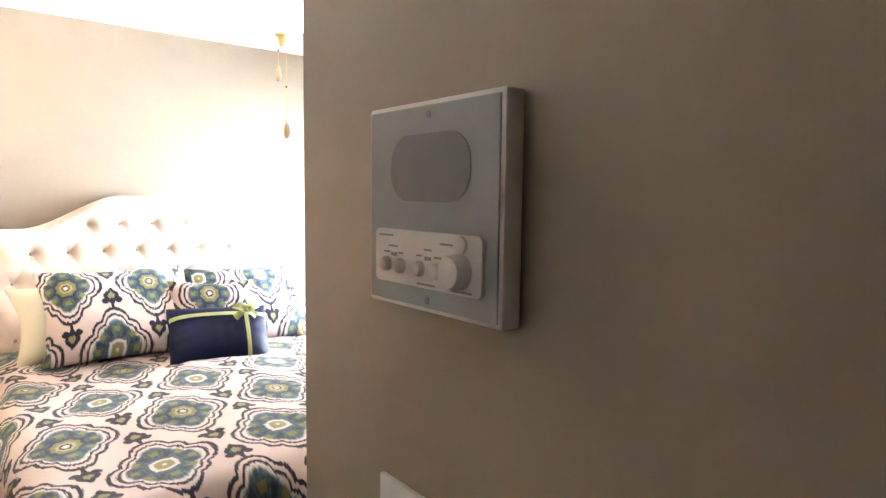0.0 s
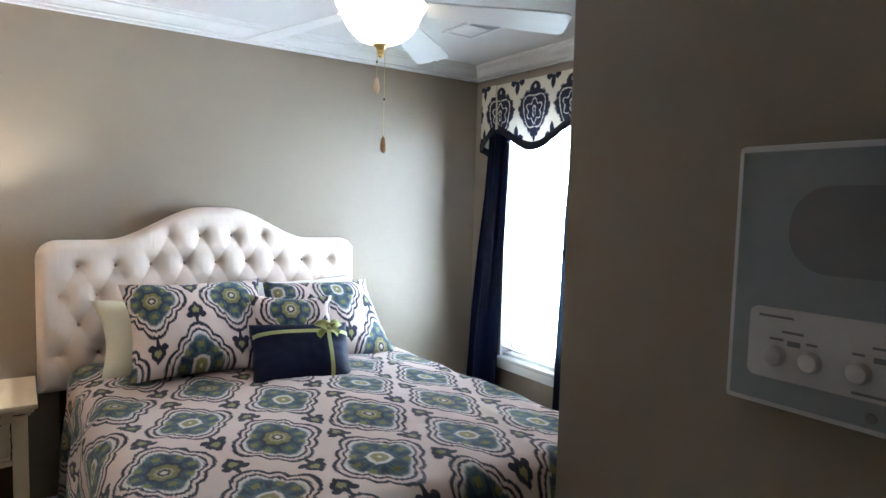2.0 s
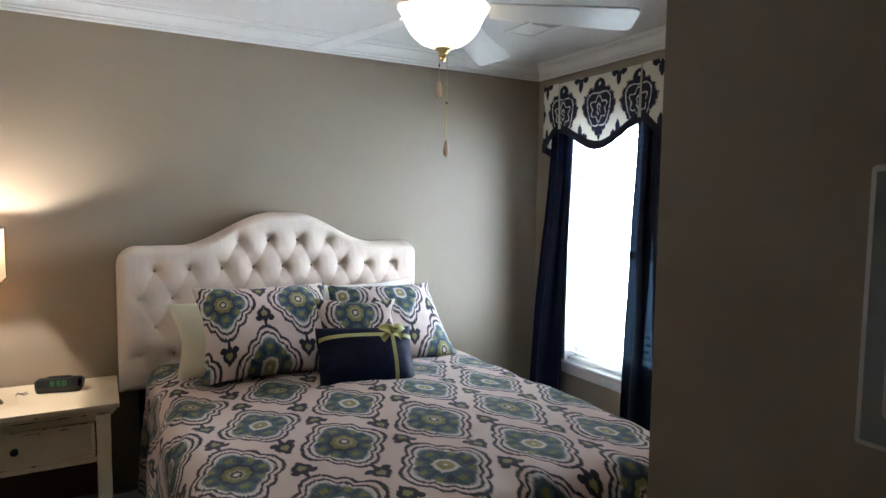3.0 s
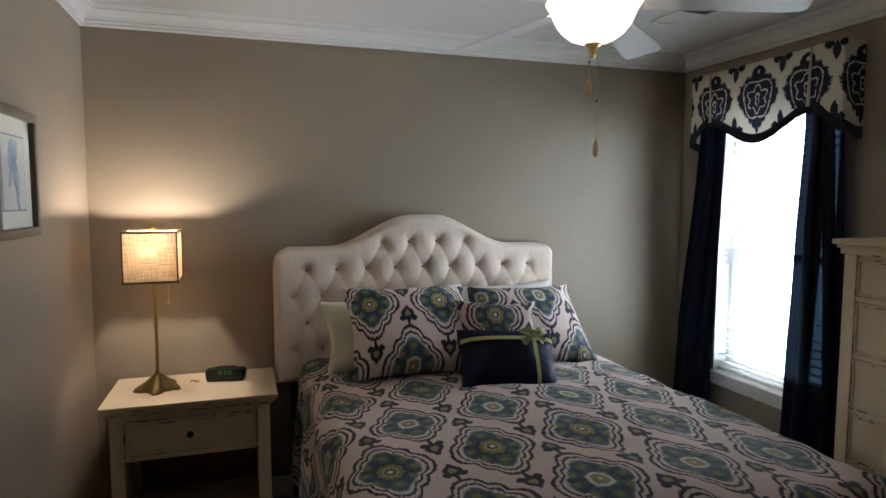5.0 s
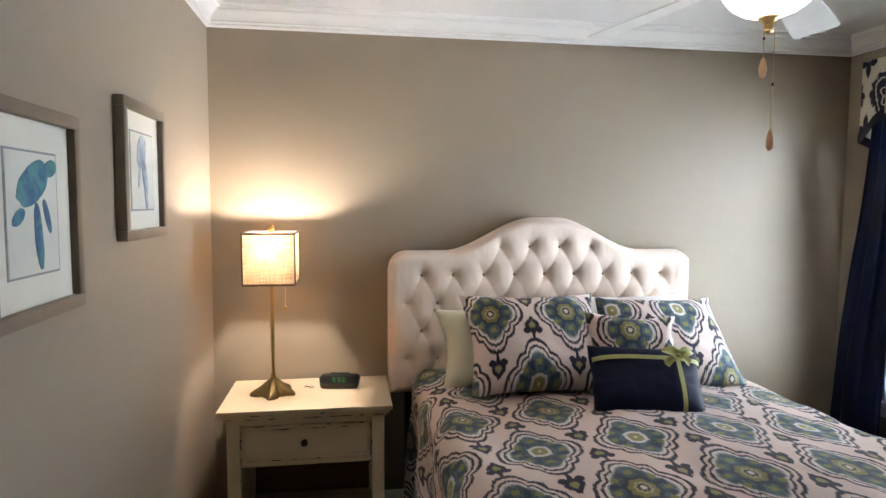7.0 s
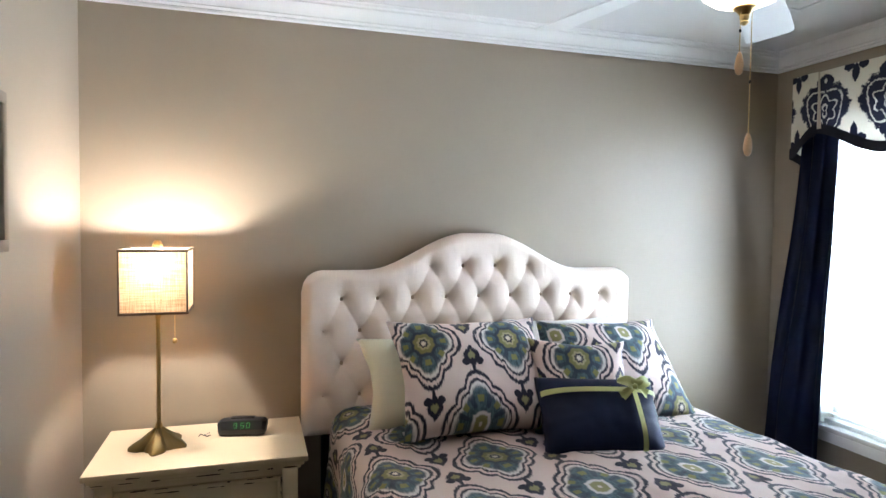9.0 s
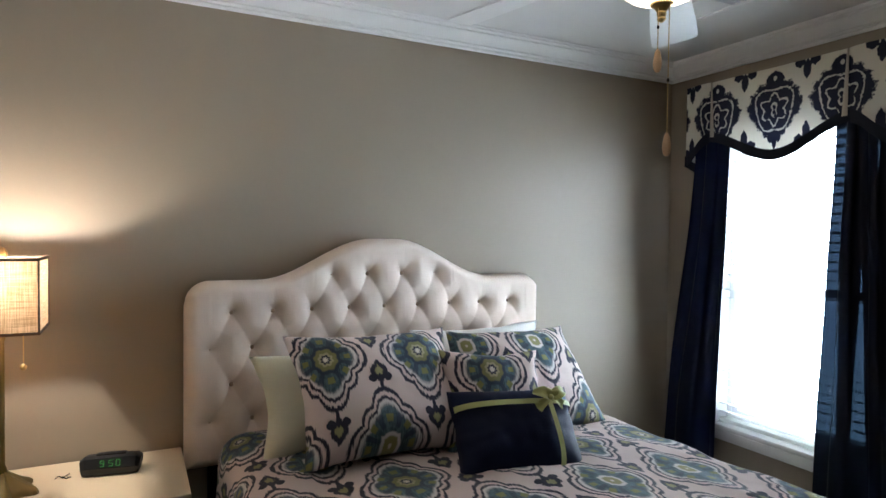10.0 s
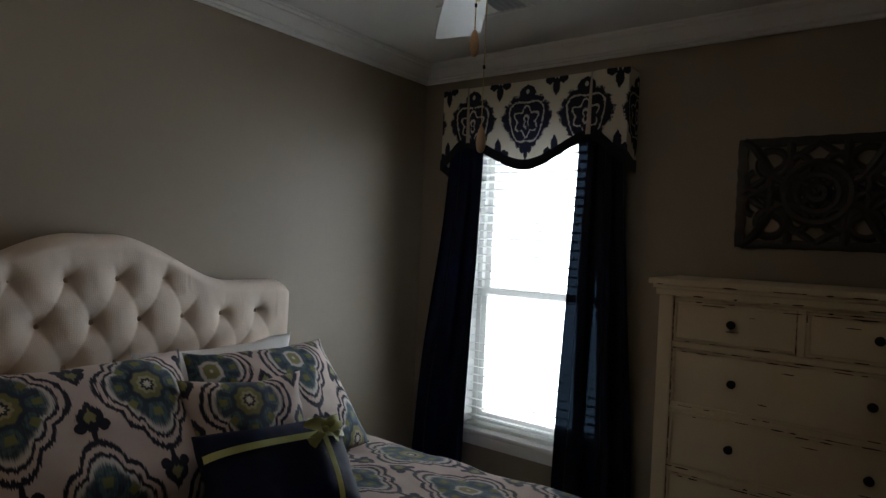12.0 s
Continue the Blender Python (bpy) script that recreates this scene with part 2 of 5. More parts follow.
def sheer(name, colour, clear):
    """A thin woven fabric that lets some of the light straight through."""
    m = Net(name, 0.45)
    v = m.coords("UV")
    x, y = m.split(v)[0], m.split(v)[1]
    weave = m.noise(m.join(m.math("MULTIPLY", x, 30.0), m.math("MULTIPLY", y, 1.5)), 20, 3)
    m.to("Base Color", m.mix(weave, tuple(c * 0.7 for c in colour), tuple(c * 1.3 for c in colour)))
    m.set("Specular IOR Level", 0.16)
    m.bump(weave, 0.15, 0.002)
    through_it = m.tree.nodes.new("ShaderNodeBsdfTransparent")
    through_it.inputs[0].default_value = (0.27, 0.44, 0.68, 1)
    blend = m.tree.nodes.new("ShaderNodeMixShader")
    m.tree.links.new(m.span(weave, clear * 0.7, clear * 1.3), blend.inputs[0])
    m.tree.links.new(m.bsdf.outputs[0], blend.inputs[1])
    m.tree.links.new(through_it.outputs[0], blend.inputs[2])
    m.tree.links.new(blend.outputs[0], m.out.inputs["Surface"])
    return m.mat


def glowing(name, colour, strength, base=(0.8, 0.8, 0.8)):
    m = Net(name, 0.35, colour=base)
    m.set("Emission Color", (*colour, 1))
    m.set("Emission Strength", strength)
    return m.mat


def lampshade(name):
    """Coarse linen that the bulb shines through."""
    m = Net(name, 0.9)
    v = m.coords()
    x, y, z = m.split(v)[:]
    warp = m.noise(m.join(m.math("MULTIPLY", m.math("ADD", x, y), 12.0), 0.0, m.math("MULTIPLY", z, 300.0)), 1.0, 2)
    weft = m.noise(m.join(m.math("MULTIPLY", m.math("ADD", x, y), 300.0), 0.0, m.math("MULTIPLY", z, 12.0)), 1.0, 2)
    f = m.math("MULTIPLY", m.math("ADD", warp, weft), 0.5)
    colour = m.mix(m.step(f, 0.35, 0.65), (0.44, 0.27, 0.13), (0.82, 0.60, 0.36))
    m.to("Base Color", colour)
    glow = m.tree.nodes.new("ShaderNodeBsdfTranslucent")
    m.tree.links.new(colour, glow.inputs[0])
    blend = m.tree.nodes.new("ShaderNodeMixShader")
    blend.inputs[0].default_value = 0.10
    m.tree.links.new(m.bsdf.outputs[0], blend.inputs[1])
    m.tree.links.new(glow.outputs[0], blend.inputs[2])
    m.tree.links.new(blend.outputs[0], m.out.inputs["Surface"])
    return m.mat


def slat_plastic(name):
    """White slat plastic, thin enough for daylight to glow through."""
    m = Net(name, 0.4, colour=(0.82, 0.82, 0.80))
    glow = m.tree.nodes.new("ShaderNodeBsdfTranslucent")
    glow.inputs[0].default_value = (0.8, 0.8, 0.78, 1)
    blend = m.tree.nodes.new("ShaderNodeMixShader")
    blend.inputs[0].default_value = 0.60
    m.tree.links.new(m.bsdf.outputs[0], blend.inputs[1])
    m.tree.links.new(glow.outputs[0], blend.inputs[2])
    m.tree.links.new(blend.outputs[0], m.out.inputs["Surface"])
    return m.mat


def clear_glass(name):
    m = Net(name, 0.02, colour=(1, 1, 1))
    m.set("Transmission Weight", 1.0)
    m.set("IOR", 1.01)
    return m.mat


def wood(name, dark, light, along=(1, 1, 1), rough=0.45):
    m = Net(name, rough)
    v = m.coords(scale=along)
    grain = m.noise(v, 14, 6, 0.65)
    big = m.noise(m.coords(), 4, 3)
    m.to("Base Color", m.mix(m.math("MULTIPLY_ADD", grain, 0.7, m.math("MULTIPLY", big, 0.3)), dark, light))
    m.bump(grain, 0.25, 0.002)
    return m.mat


M_WALL = paint("taupe_wall_paint", (0.308, 0.254, 0.189), 0.5)
M_CEIL = paint("white_ceiling_paint", (0.74, 0.74, 0.73), 0.8, 160, 0.03, 0.015)
M_TRIM = paint("white_trim_paint", (0.82, 0.82, 0.81), 0.3, 30, 0.03, 0.02)
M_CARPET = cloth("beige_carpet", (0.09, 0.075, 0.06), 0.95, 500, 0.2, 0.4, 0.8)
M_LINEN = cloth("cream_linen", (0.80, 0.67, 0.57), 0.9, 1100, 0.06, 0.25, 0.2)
# headboard linen, with the shade in the tuft dimples put into its colour
M_BUTTON = cloth("shaded_button_linen", (0.58, 0.44, 0.34), 0.9, 1100, 0.05)
M_CREAM = cloth("cream_cotton", (0.74, 0.71, 0.55), 0.85, 900, 0.05)
M_WHITE = cloth("white_cotton", (0.80, 0.78, 0.76), 0.85, 900, 0.03)
M_NAVY = cloth("navy_satin", (0.0042, 0.009, 0.042), 0.6, 1200, 0.15, 0.0, 0.12)
M_RIBBON = cloth("lime_ribbon", (0.50, 0.53, 0.22), 0.4, 1500, 0.06, 0.3, 0.1)
M_BAND = cloth("dark_navy_band", (0.012, 0.014, 0.028), 0.85, 900, 0.15)
M_LINING = cloth("cream_lining", (0.50, 0.44, 0.35), 0.8, 900, 0.05)
M_IKAT = ikat("ikat_cotton")
M_DAMASK = damask("damask_linen")
M_CURTAIN = sheer("navy_curtain", (0.0028, 0.0065, 0.036), 0.0004)
M_CURTAIN_THIN = sheer("thin_navy_curtain", (0.0018, 0.0042, 0.020), 0.006)
M_FOLDED = cloth("doubled_navy_cloth", (0.003, 0.006, 0.022), 0.8, 1000, 0.15)
M_DISTRESS = distressed("distressed_cream_paint", (0.73, 0.60, 0.41))
M_CHIP = plain("bared_dark_wood", (0.035, 0.022, 0.014), 0.7)
M_SHELFBACK = wood("brown_wood", (0.10, 0.05, 0.02), (0.24, 0.13, 0.055), (1, 1, 8))
M_BLACKMETAL = plain("black_iron", (0.012, 0.012, 0.013), 0.4, 0.6)
M_BLACK = plain("black_plastic", (0.008, 0.008, 0.009), 0.45)
M_DARKBASE = cloth("black_bed_base", (0.012, 0.012, 0.013), 0.9)
M_GOLD = plain("antique_gold", (0.33, 0.23, 0.085), 0.5, 0.7)
M_BRONZE = plain("dark_bronze_gold", (0.17, 0.125, 0.045), 0.5, 0.6)
M_BRASS = plain("brass", (0.62, 0.45, 0.20), 0.3, 1.0)
M_SHADE = lampshade("linen_shade")
M_SHADETRIM = plain("dark_shade_binding", (0.11, 0.07, 0.045), 0.8)
M_BOWL = glowing("lit_frosted_glass", (1.0, 0.80, 0.55), 2.6, (0.85, 0.8, 0.7))
M_FANWHITE = paint("white_fan_enamel", (0.78, 0.78, 0.77), 0.35, 40, 0.03, 0.03)
M_PALEWOOD = plain("pale_wood", (0.62, 0.40, 0.24), 0.4)
M_PANEL = plain("grey_blue_plastic", (0.34, 0.37, 0.385), 0.42)
M_GRILLE = plain("dark_grey_mesh", (0.26, 0.27, 0.27), 0.7)
M_PANELWHITE = plain("white_plastic", (0.72, 0.70, 0.68), 0.35)
M_PRINT = plain("grey_print", (0.26, 0.27, 0.28), 0.6)
M_BLIND = slat_plastic("white_blind_slat")
M_VINYL = plain("white_vinyl", (0.82, 0.82, 0.82), 0.3)
M_GLASS = clear_glass("window_glass")
M_PICFRAME = wood("grey_brown_wood", (0.10, 0.075, 0.05), (0.26, 0.20, 0.14), (3, 1, 1))
M_MAT = paint("cream_mat_board", (0.72, 0.69, 0.60), 0.8, 200, 0.1, 0.02)
M_MATLINE = plain("grey_bevel_line", (0.28, 0.29, 0.29), 0.7)
M_PAPER = paint("watercolour_paper", (0.66, 0.65, 0.58), 0.85, 150, 0.2, 0.05)
M_CARVED = wood("dark_carved_wood", (0.008, 0.006, 0.005), (0.03, 0.02, 0.014), (1, 1, 4), 0.5)
M_VENT = plain("grey_vent_metal", (0.55, 0.56, 0.60), 0.5)


def watercolour(name, c1, c2):
    m = Net(name, 0.85)
    f = m.noise(m.coords(), 28, 4)
    m.to("Base Color", m.mix(m.step(f, 0.35, 0.65), c1, c2))
    return m.mat


M_WASH1 = watercolour("blue_wash", (0.05, 0.12, 0.24), (0.10, 0.26, 0.27))
M_WASH2 = watercolour("pale_blue_wash", (0.30, 0.36, 0.48), (0.48, 0.54, 0.56))
M_DIGIT = glowing("green_digit", (0.25, 1.0, 0.2), 0.16, (0.01, 0.03, 0.01))


# ---- mesh helpers ----
def root_place(ob):
    while ob.parent:
        ob = ob.parent
    return ob.location.copy()


def mesh_object(name, bm, material, place, sharp=35):
    bm.normal_update()
    bmesh.ops.recalc_face_normals(bm, faces=bm.faces)
    me = bpy.data.meshes.new(name)
    bm.transform(Matrix.Translation(-Vector(place)))
    bm.to_mesh(me)
    bm.free()
    me.polygons.foreach_set("use_smooth", [True] * len(me.polygons))
    me.set_sharp_from_angle(angle=radians(sharp))
    me.materials.append(material)
    return new(name, me)


def part(name, bm, material, parent, label="", sharp=35):
    """One mesh under a thing or a part; bm is in world places."""
    ob = mesh_object(name, bm, material, root_place(parent), sharp)
    ob.parent = parent
    return tagged(ob, label, kind="stuff" if name in ("worn_edge", "worn_spot", "lettering_bar", "perforation") else "")


def thing(name, place, label, category, group="", kind=""):
    ob = new(name)
    ob.location = place
    ob.empty_display_size = 0.05
    return tagged(ob, label, category, group, kind)


def solo(name, bm, material, place, label, category, kind="", sharp=35):
    ob = mesh_object(name, bm, material, place, sharp)
    ob.location = place
    return tagged(ob, label, category, "", kind)


def box(bm, x0, x1, y0, y1, z0, z1, bevel=0.0, segs=2):
    made = bmesh.ops.create_cube(bm, size=1.0, matrix=Matrix.LocRotScale(((x0 + x1) / 2, (y0 + y1) / 2, (z0 + z1) / 2), None, (abs(x1 - x0), abs(y1 - y0), abs(z1 - z0))))
    if bevel:
        edges = list({e for v in made["verts"] for e in v.link_edges})
        bmesh.ops.bevel(bm, geom=edges, offset=bevel, segments=segs, affect="EDGES", profile=0.5)
    return bm


def boxed(*a, **k):
    return box(bmesh.new(), *a, **k)


def lathe(bm, profile, m=Matrix(), segs=32):
    """Turns (radius, height) pairs about z, then places them by m."""
    rings = []
    for r, h in profile:
        rings.append([bm.verts.new(m @ Vector((r * math.cos(2 * math.pi * i / segs), r * math.sin(2 * math.pi * i / segs), h))) for i in range(segs)])
    for a, b in zip(rings, rings[1:]):
        for i in range(segs):
            bm.faces.new((a[i], a[(i + 1) % segs], b[(i + 1) % segs], b[i]))
    for ring in (rings[0], rings[-1]):
        bm.faces.new(ring)
    return bm


def tube(bm, points, radius, segs=8):
    pts = [Vector(p) for p in points]
    rings = []
    for i, p in enumerate(pts):
        d = (pts[min(i + 1, len(pts) - 1)] - pts[max(i - 1, 0)]).normalized()
        side = d.orthogonal().normalized() if i == 0 else (last - d * last.dot(d)).normalized()
        last = side
        up = d.cross(side)
        rings.append([bm.verts.new(p + radius * (side * math.cos(2 * math.pi * k / segs) + up * math.sin(2 * math.pi * k / segs))) for k in range(segs)])
    for a, b in zip(rings, rings[1:]):
        for k in range(segs):
            bm.faces.new((a[k], a[(k + 1) % segs], b[(k + 1) % segs], b[k]))
    bm.faces.new(rings[0])
    bm.faces.new(rings[-1])
    return bm


def prism(bm, outline, place):
    """A flat outline of (a, b) pairs between two depths; place(a, b, depth) gives the world place."""
    front = [bm.verts.new(place(a, b, 0)) for a, b in outline]
    back = [bm.verts.new(place(a, b, 1)) for a, b in outline]
    n = len(outline)
    bm.faces.new(front)
    bm.faces.new(list(reversed(back)))
    for i in range(n):
        bm.faces.new((front[i], back[i], back[(i + 1) % n], front[(i + 1) % n]))
    return bm


def sheet(bm, nu, nv, place, cloth_uv=None):
    """A grid of nu x nv faces; place(s, t) for s, t in 0..1; cloth_uv(s, t) in metres."""
    grid = [[bm.verts.new(place(i / nu, j / nv)) for j in range(nv + 1)] for i in range(nu + 1)]
    layer = bm.loops.layers.uv.verify() if cloth_uv else None
    for i in range(nu):
        for j in range(nv):
            f = bm.faces.new((grid[i][j], grid[i + 1][j], grid[i + 1][j + 1], grid[i][j + 1]))
            if layer:
                for loop, (a, b) in zip(f.loops, ((i, j), (i + 1, j), (i + 1, j + 1), (i, j + 1))):
                    loop[layer].uv = cloth_uv(a / nu, b / nv)
    return bm


def ball(bm, place, r, squash=1.0, segs=16):
    bmesh.ops.create_uvsphere(bm, u_segments=segs, v_segments=segs // 2, radius=r, matrix=Matrix.LocRotScale(place, None, (1, 1, squash)))
    return bm


def smooth01(t):
    t = max(0.0, min(1.0, t))
    return t * t * (3 - 2 * t)


# ---- the room ----
W, CEIL, END = 3.39, 2.485, -3.000
ENTRY = 1.180
BACK = -4.7
WIN = (-1.10, -0.33, 0.565, 2.10)


def structure(name, bm, material, label=""):
    return solo(name, bm, material, (0, 0, 0), label or name.replace("_", " "), name.split("_")[0], "structure")


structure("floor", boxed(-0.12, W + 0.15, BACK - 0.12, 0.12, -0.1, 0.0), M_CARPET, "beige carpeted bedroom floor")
structure("ceiling", boxed(-0.12, W + 0.15, BACK - 0.12, 0.12, CEIL, CEIL + 0.1), M_CEIL, "white painted flat ceiling")
structure("wall_back", boxed(0.0, W, 0.0, 0.12, 0.0, CEIL), M_WALL, "taupe painted wall behind the bed")
structure("wall_left", boxed(-0.12, 0.0, BACK, 0.12, 0.0, CEIL), M_WALL, "taupe painted wall with two pictures")
bm = bmesh.new()
box(bm, W, W + 0.15, WIN[1], 0.12, 0, CEIL)
box(bm, W, W + 0.15, END, WIN[0], 0, CEIL)
box(bm, W, W + 0.15, WIN[0], WIN[1], 0, WIN[2])
box(bm, W, W + 0.15, WIN[0], WIN[1], WIN[3], CEIL)
structure("wall_right", bm, M_WALL, "taupe painted wall with the window")
structure("wall_entry", boxed(ENTRY, ENTRY + 0.12, BACK, END, 0, CEIL, bevel=0.004), M_WALL, "taupe wall end beside the entry, with an intercom")
structure("wall_front", boxed(ENTRY + 0.12, W + 0.15, END - 0.12, END, 0, CEIL), M_WALL, "plain taupe wall opposite the bed")
structure("wall_hall_end", boxed(-0.12, ENTRY + 0.12, BACK - 0.12, BACK, 0, CEIL), M_WALL, "plain taupe wall behind the entry")


def crown_run(bm, a, b, inward):
    """Crown moulding along a to b on the ceiling; inward points into the room."""
    prof = [(0.0, -0.092), (0.012, -0.092), (0.015, -0.088), (0.015, -0.080), (0.010, -0.077), (0.020, -0.074), (0.024, -0.069), (0.022, -0.064), (0.026, -0.052), (0.036, -0.038), (0.052, -0.027), (0.062, -0.024), (0.062, -0.018), (0.070, -0.014), (0.078, -0.013), (0.080, -0.006), (0.088, -0.004), (0.088, 0.0)]
    a, b, inward = Vector(a), Vector(b), Vector(inward)
    along = (b - a).normalized()
    rows = []
    for d, h in prof:
        p = inward * d + Vector((0, 0, CEIL + h))
        rows.append((bm.verts.new(a + along * d + p), bm.verts.new(b - along * d + p)))
    for (p, q), (r, s) in zip(rows, rows[1:]):
        bm.faces.new((p, q, s, r))


for name, a, b, inward in (("trim_back", (0, 0, 0), (W, 0, 0), (0, -1, 0)), ("trim_right", (W, 0, 0), (W, END, 0), (-1, 0, 0)), ("trim_left", (0, BACK, 0), (0, 0, 0), (1, 0, 0))):
    bm = bmesh.new()
    crown_run(bm, a, b, inward)
    structure(name, bm, M_TRIM, "white painted crown moulding")
for name, dims in (("baseboard_back", (0.0, W, -0.014, 0.0)), ("baseboard_left", (0.0, 0.014, BACK, -0.014)), ("baseboard_right", (W - 0.014, W, END, -0.014))):
    structure(name, boxed(*dims, 0.0, 0.11, bevel=0.005), M_TRIM, "white painted baseboard")


# ---- window ----
def window():
    y0, y1, z0, z1 = WIN
    win = thing("window_1", (W, (y0 + y1) / 2, z0), "white double-hung window with lowered blinds", "window", kind="structure")
    bm = bmesh.new()
    fx0, fx1, b = W + 0.085, W + 0.145, 0.035
    box(bm, fx0, fx1, y0, y0 + b, z0, z1)
    box(bm, fx0, fx1, y1 - b, y1, z0, z1)
    box(bm, fx0, fx1, y0 + b, y1 - b, z1 - b, z1)
    box(bm, fx0, fx1, y0 + b, y1 - b, z0, z0 + b)
    part("window_frame", bm, M_VINYL, win)
    mid = 1.280
    for x, za, zb in ((fx0 + 0.004, z0 + b, mid + 0.02), (fx0 + 0.03, mid - 0.02, z1 - b)):
        bm = bmesh.new()
        s = 0.035
        box(bm, x, x + 0.026, y0 + b, y0 + b + s, za, zb)
        box(bm, x, x + 0.026, y1 - b - s, y1 - b, za, zb)
        box(bm, x, x + 0.026, y0 + b + s, y1 - b - s, zb - s, zb)
        box(bm, x, x + 0.026, y0 + b + s, y1 - b - s, za, za + s)
        sash = part("sash", bm, M_VINYL, win)
        pane = part("pane", boxed(x + 0.011, x + 0.015, y0 + b + s - 0.004, y1 - b - s + 0.004, za + s - 0.004, zb - s + 0.004), M_GLASS, sash, "clear window glass")
        pane.visible_shadow = False
    # white boards line the opening
    for q0, q1, h0, h1 in ((y0, y0 + 0.008, z0 + 0.002, z1), (y1 - 0.008, y1, z0 + 0.002, z1), (y0 + 0.008, y1 - 0.008, z1 - 0.008, z1)):
        part("jamb", boxed(W - 0.002, fx0, q0, q1, h0, h1), M_TRIM, win, "white painted jamb lining")
    part("window_sill", boxed(W - 0.022, W + 0.085, y0 - 0.05, y1 + 0.05, z0 - 0.024, z0 + 0.002, bevel=0.006), M_TRIM, win, "white painted sill")
    part("apron", boxed(W - 0.016, W, y0 - 0.03, y1 + 0.03, z0 - 0.078, z0 - 0.024, bevel=0.005), M_TRIM, win)
    return win


def blinds():
    y0, y1, z0, z1 = WIN
    x = W + 0.045
    ob = thing("window_blind", (x, (y0 + y1) / 2, z1), "white horizontal slatted blind with open slats", "blind")
    part("headrail", boxed(x - 0.028, x + 0.028, y0 + 0.008, y1 - 0.008, z1 - 0.045, z1 - 0.002, bevel=0.004), M_BLIND, ob)
    n, pitch = 34, 0.0425
    shared = None
    for i in range(n):
        z = z1 - 0.075 - i * pitch
        if shared is None:
            bm = boxed(x - 0.023, x + 0.023, y0 + 0.012, y1 - 0.012, z - 0.0014, z + 0.0014)
            bmesh.ops.rotate(bm, cent=(x, 0, z), matrix=Matrix.Rotation(radians(9), 3, "Y"), verts=bm.verts)
            slat = part("slat", bm, M_BLIND, ob)
            shared = slat.data
        else:
            slat = new("slat", shared)
            slat.parent = ob
            slat.location = (0, 0, -i * pitch)
    zb = z1 - 0.075 - n * pitch
    part("bottom_rail", boxed(x - 0.026, x + 0.026, y0 + 0.012, y1 - 0.012, zb - 0.008, zb + 0.012, bevel=0.003), M_BLIND, ob)
    for y in (y0 + 0.14, y1 - 0.14):
        part("cord", tube(bmesh.new(), [(x, y, z1 - 0.045), (x, y, zb)], 0.0012, 5), M_BLIND, ob)
    return ob


def outside():
    m = Net("bright_day", 1.0)
    v = m.coords()
    z = m.split(v)[2]
    leaf = m.noise(v, 2.5, 4)
    day = m.mix(m.step(z, 0.55, 0.95), m.mix(leaf, (0.62, 0.72, 0.58), (0.86, 0.94, 0.92)), (0.86, 0.94, 1.0))
    m.to("Emission Color", day)
    m.set("Emission Strength", WINDOW_GLOW)
    m.set("Base Color", (0, 0, 0, 1))
    ob = solo("backdrop", boxed(W + 1.4, W + 1.42, -5.0, 2.2, -2.5, 4.2), m.mat, (0, 0, 0), "overexposed bright daylight outside the window", "backdrop", "structure")
    return ob


window()
blinds()
outside()


# ---- curtains and valance ----
def curtain(name, top, bottom, folds, seed, label, material, doubled=()):
    """top and bottom: the range of y at z 2.12 and near the floor."""
    x0 = 3.320

    def place(s, t):
        z = 2.12 - t * 2.09
        k = smooth01(t * 1.15)
        a = top[0] + (bottom[0] - top[0]) * k
        b = top[1] + (bottom[1] - top[1]) * k
        depth = 0.014 + 0.012 * t
        wob = noise.noise((s * 3 + seed, t * 2.0, seed)) * 0.6
        ph = s * folds * 2 * math.pi + wob * 2
        y = a + (b - a) * s + 0.008 * math.sin(ph * 2 + t)
        return Vector((x0 + depth * math.sin(ph) + 0.008 * noise.noise((s * 6, t * 5, seed + 4)), y, z))

    bm = sheet(bmesh.new(), 72, 60, place, lambda s, t: (s * 0.7, t * 2.1))
    ob = thing(name, (x0, (top[0] + top[1]) / 2, 0.03), label, "curtain", "curtains at the window")
    part("panel", bm, material, ob, sharp=180)
    # where the cloth is gathered double it lets no light through
    for lo, hi in doubled:
        back = sheet(bmesh.new(), 16, 40, lambda s, t, lo=lo, hi=hi: place(lo(t) + (hi(t) - lo(t)) * s, t) + Vector((0.012, 0, 0)))
        part("gathered_fold", back, M_FOLDED, ob, sharp=180)
    return ob


curtain("curtain", (-0.235, -0.455), (-0.055, -0.405), 1.6, 1.0, "long navy satin curtain hanging beside the bed", M_CURTAIN)
curtain("curtain", (-0.954, -1.18), (-0.900, -1.28), 2.6, 7.0, "long sheer navy curtain with blinds showing through", M_CURTAIN_THIN,
        ((lambda t: 0.14 + 0.16 * t, lambda t: 0.46 - 0.22 * max(0.0, t - 0.33)), (lambda t: 0.46 + 0.12 * max(0.0, t - 0.33), lambda t: 0.68 + 0.20 * t), (lambda t: 0.86, lambda t: 1.0)))


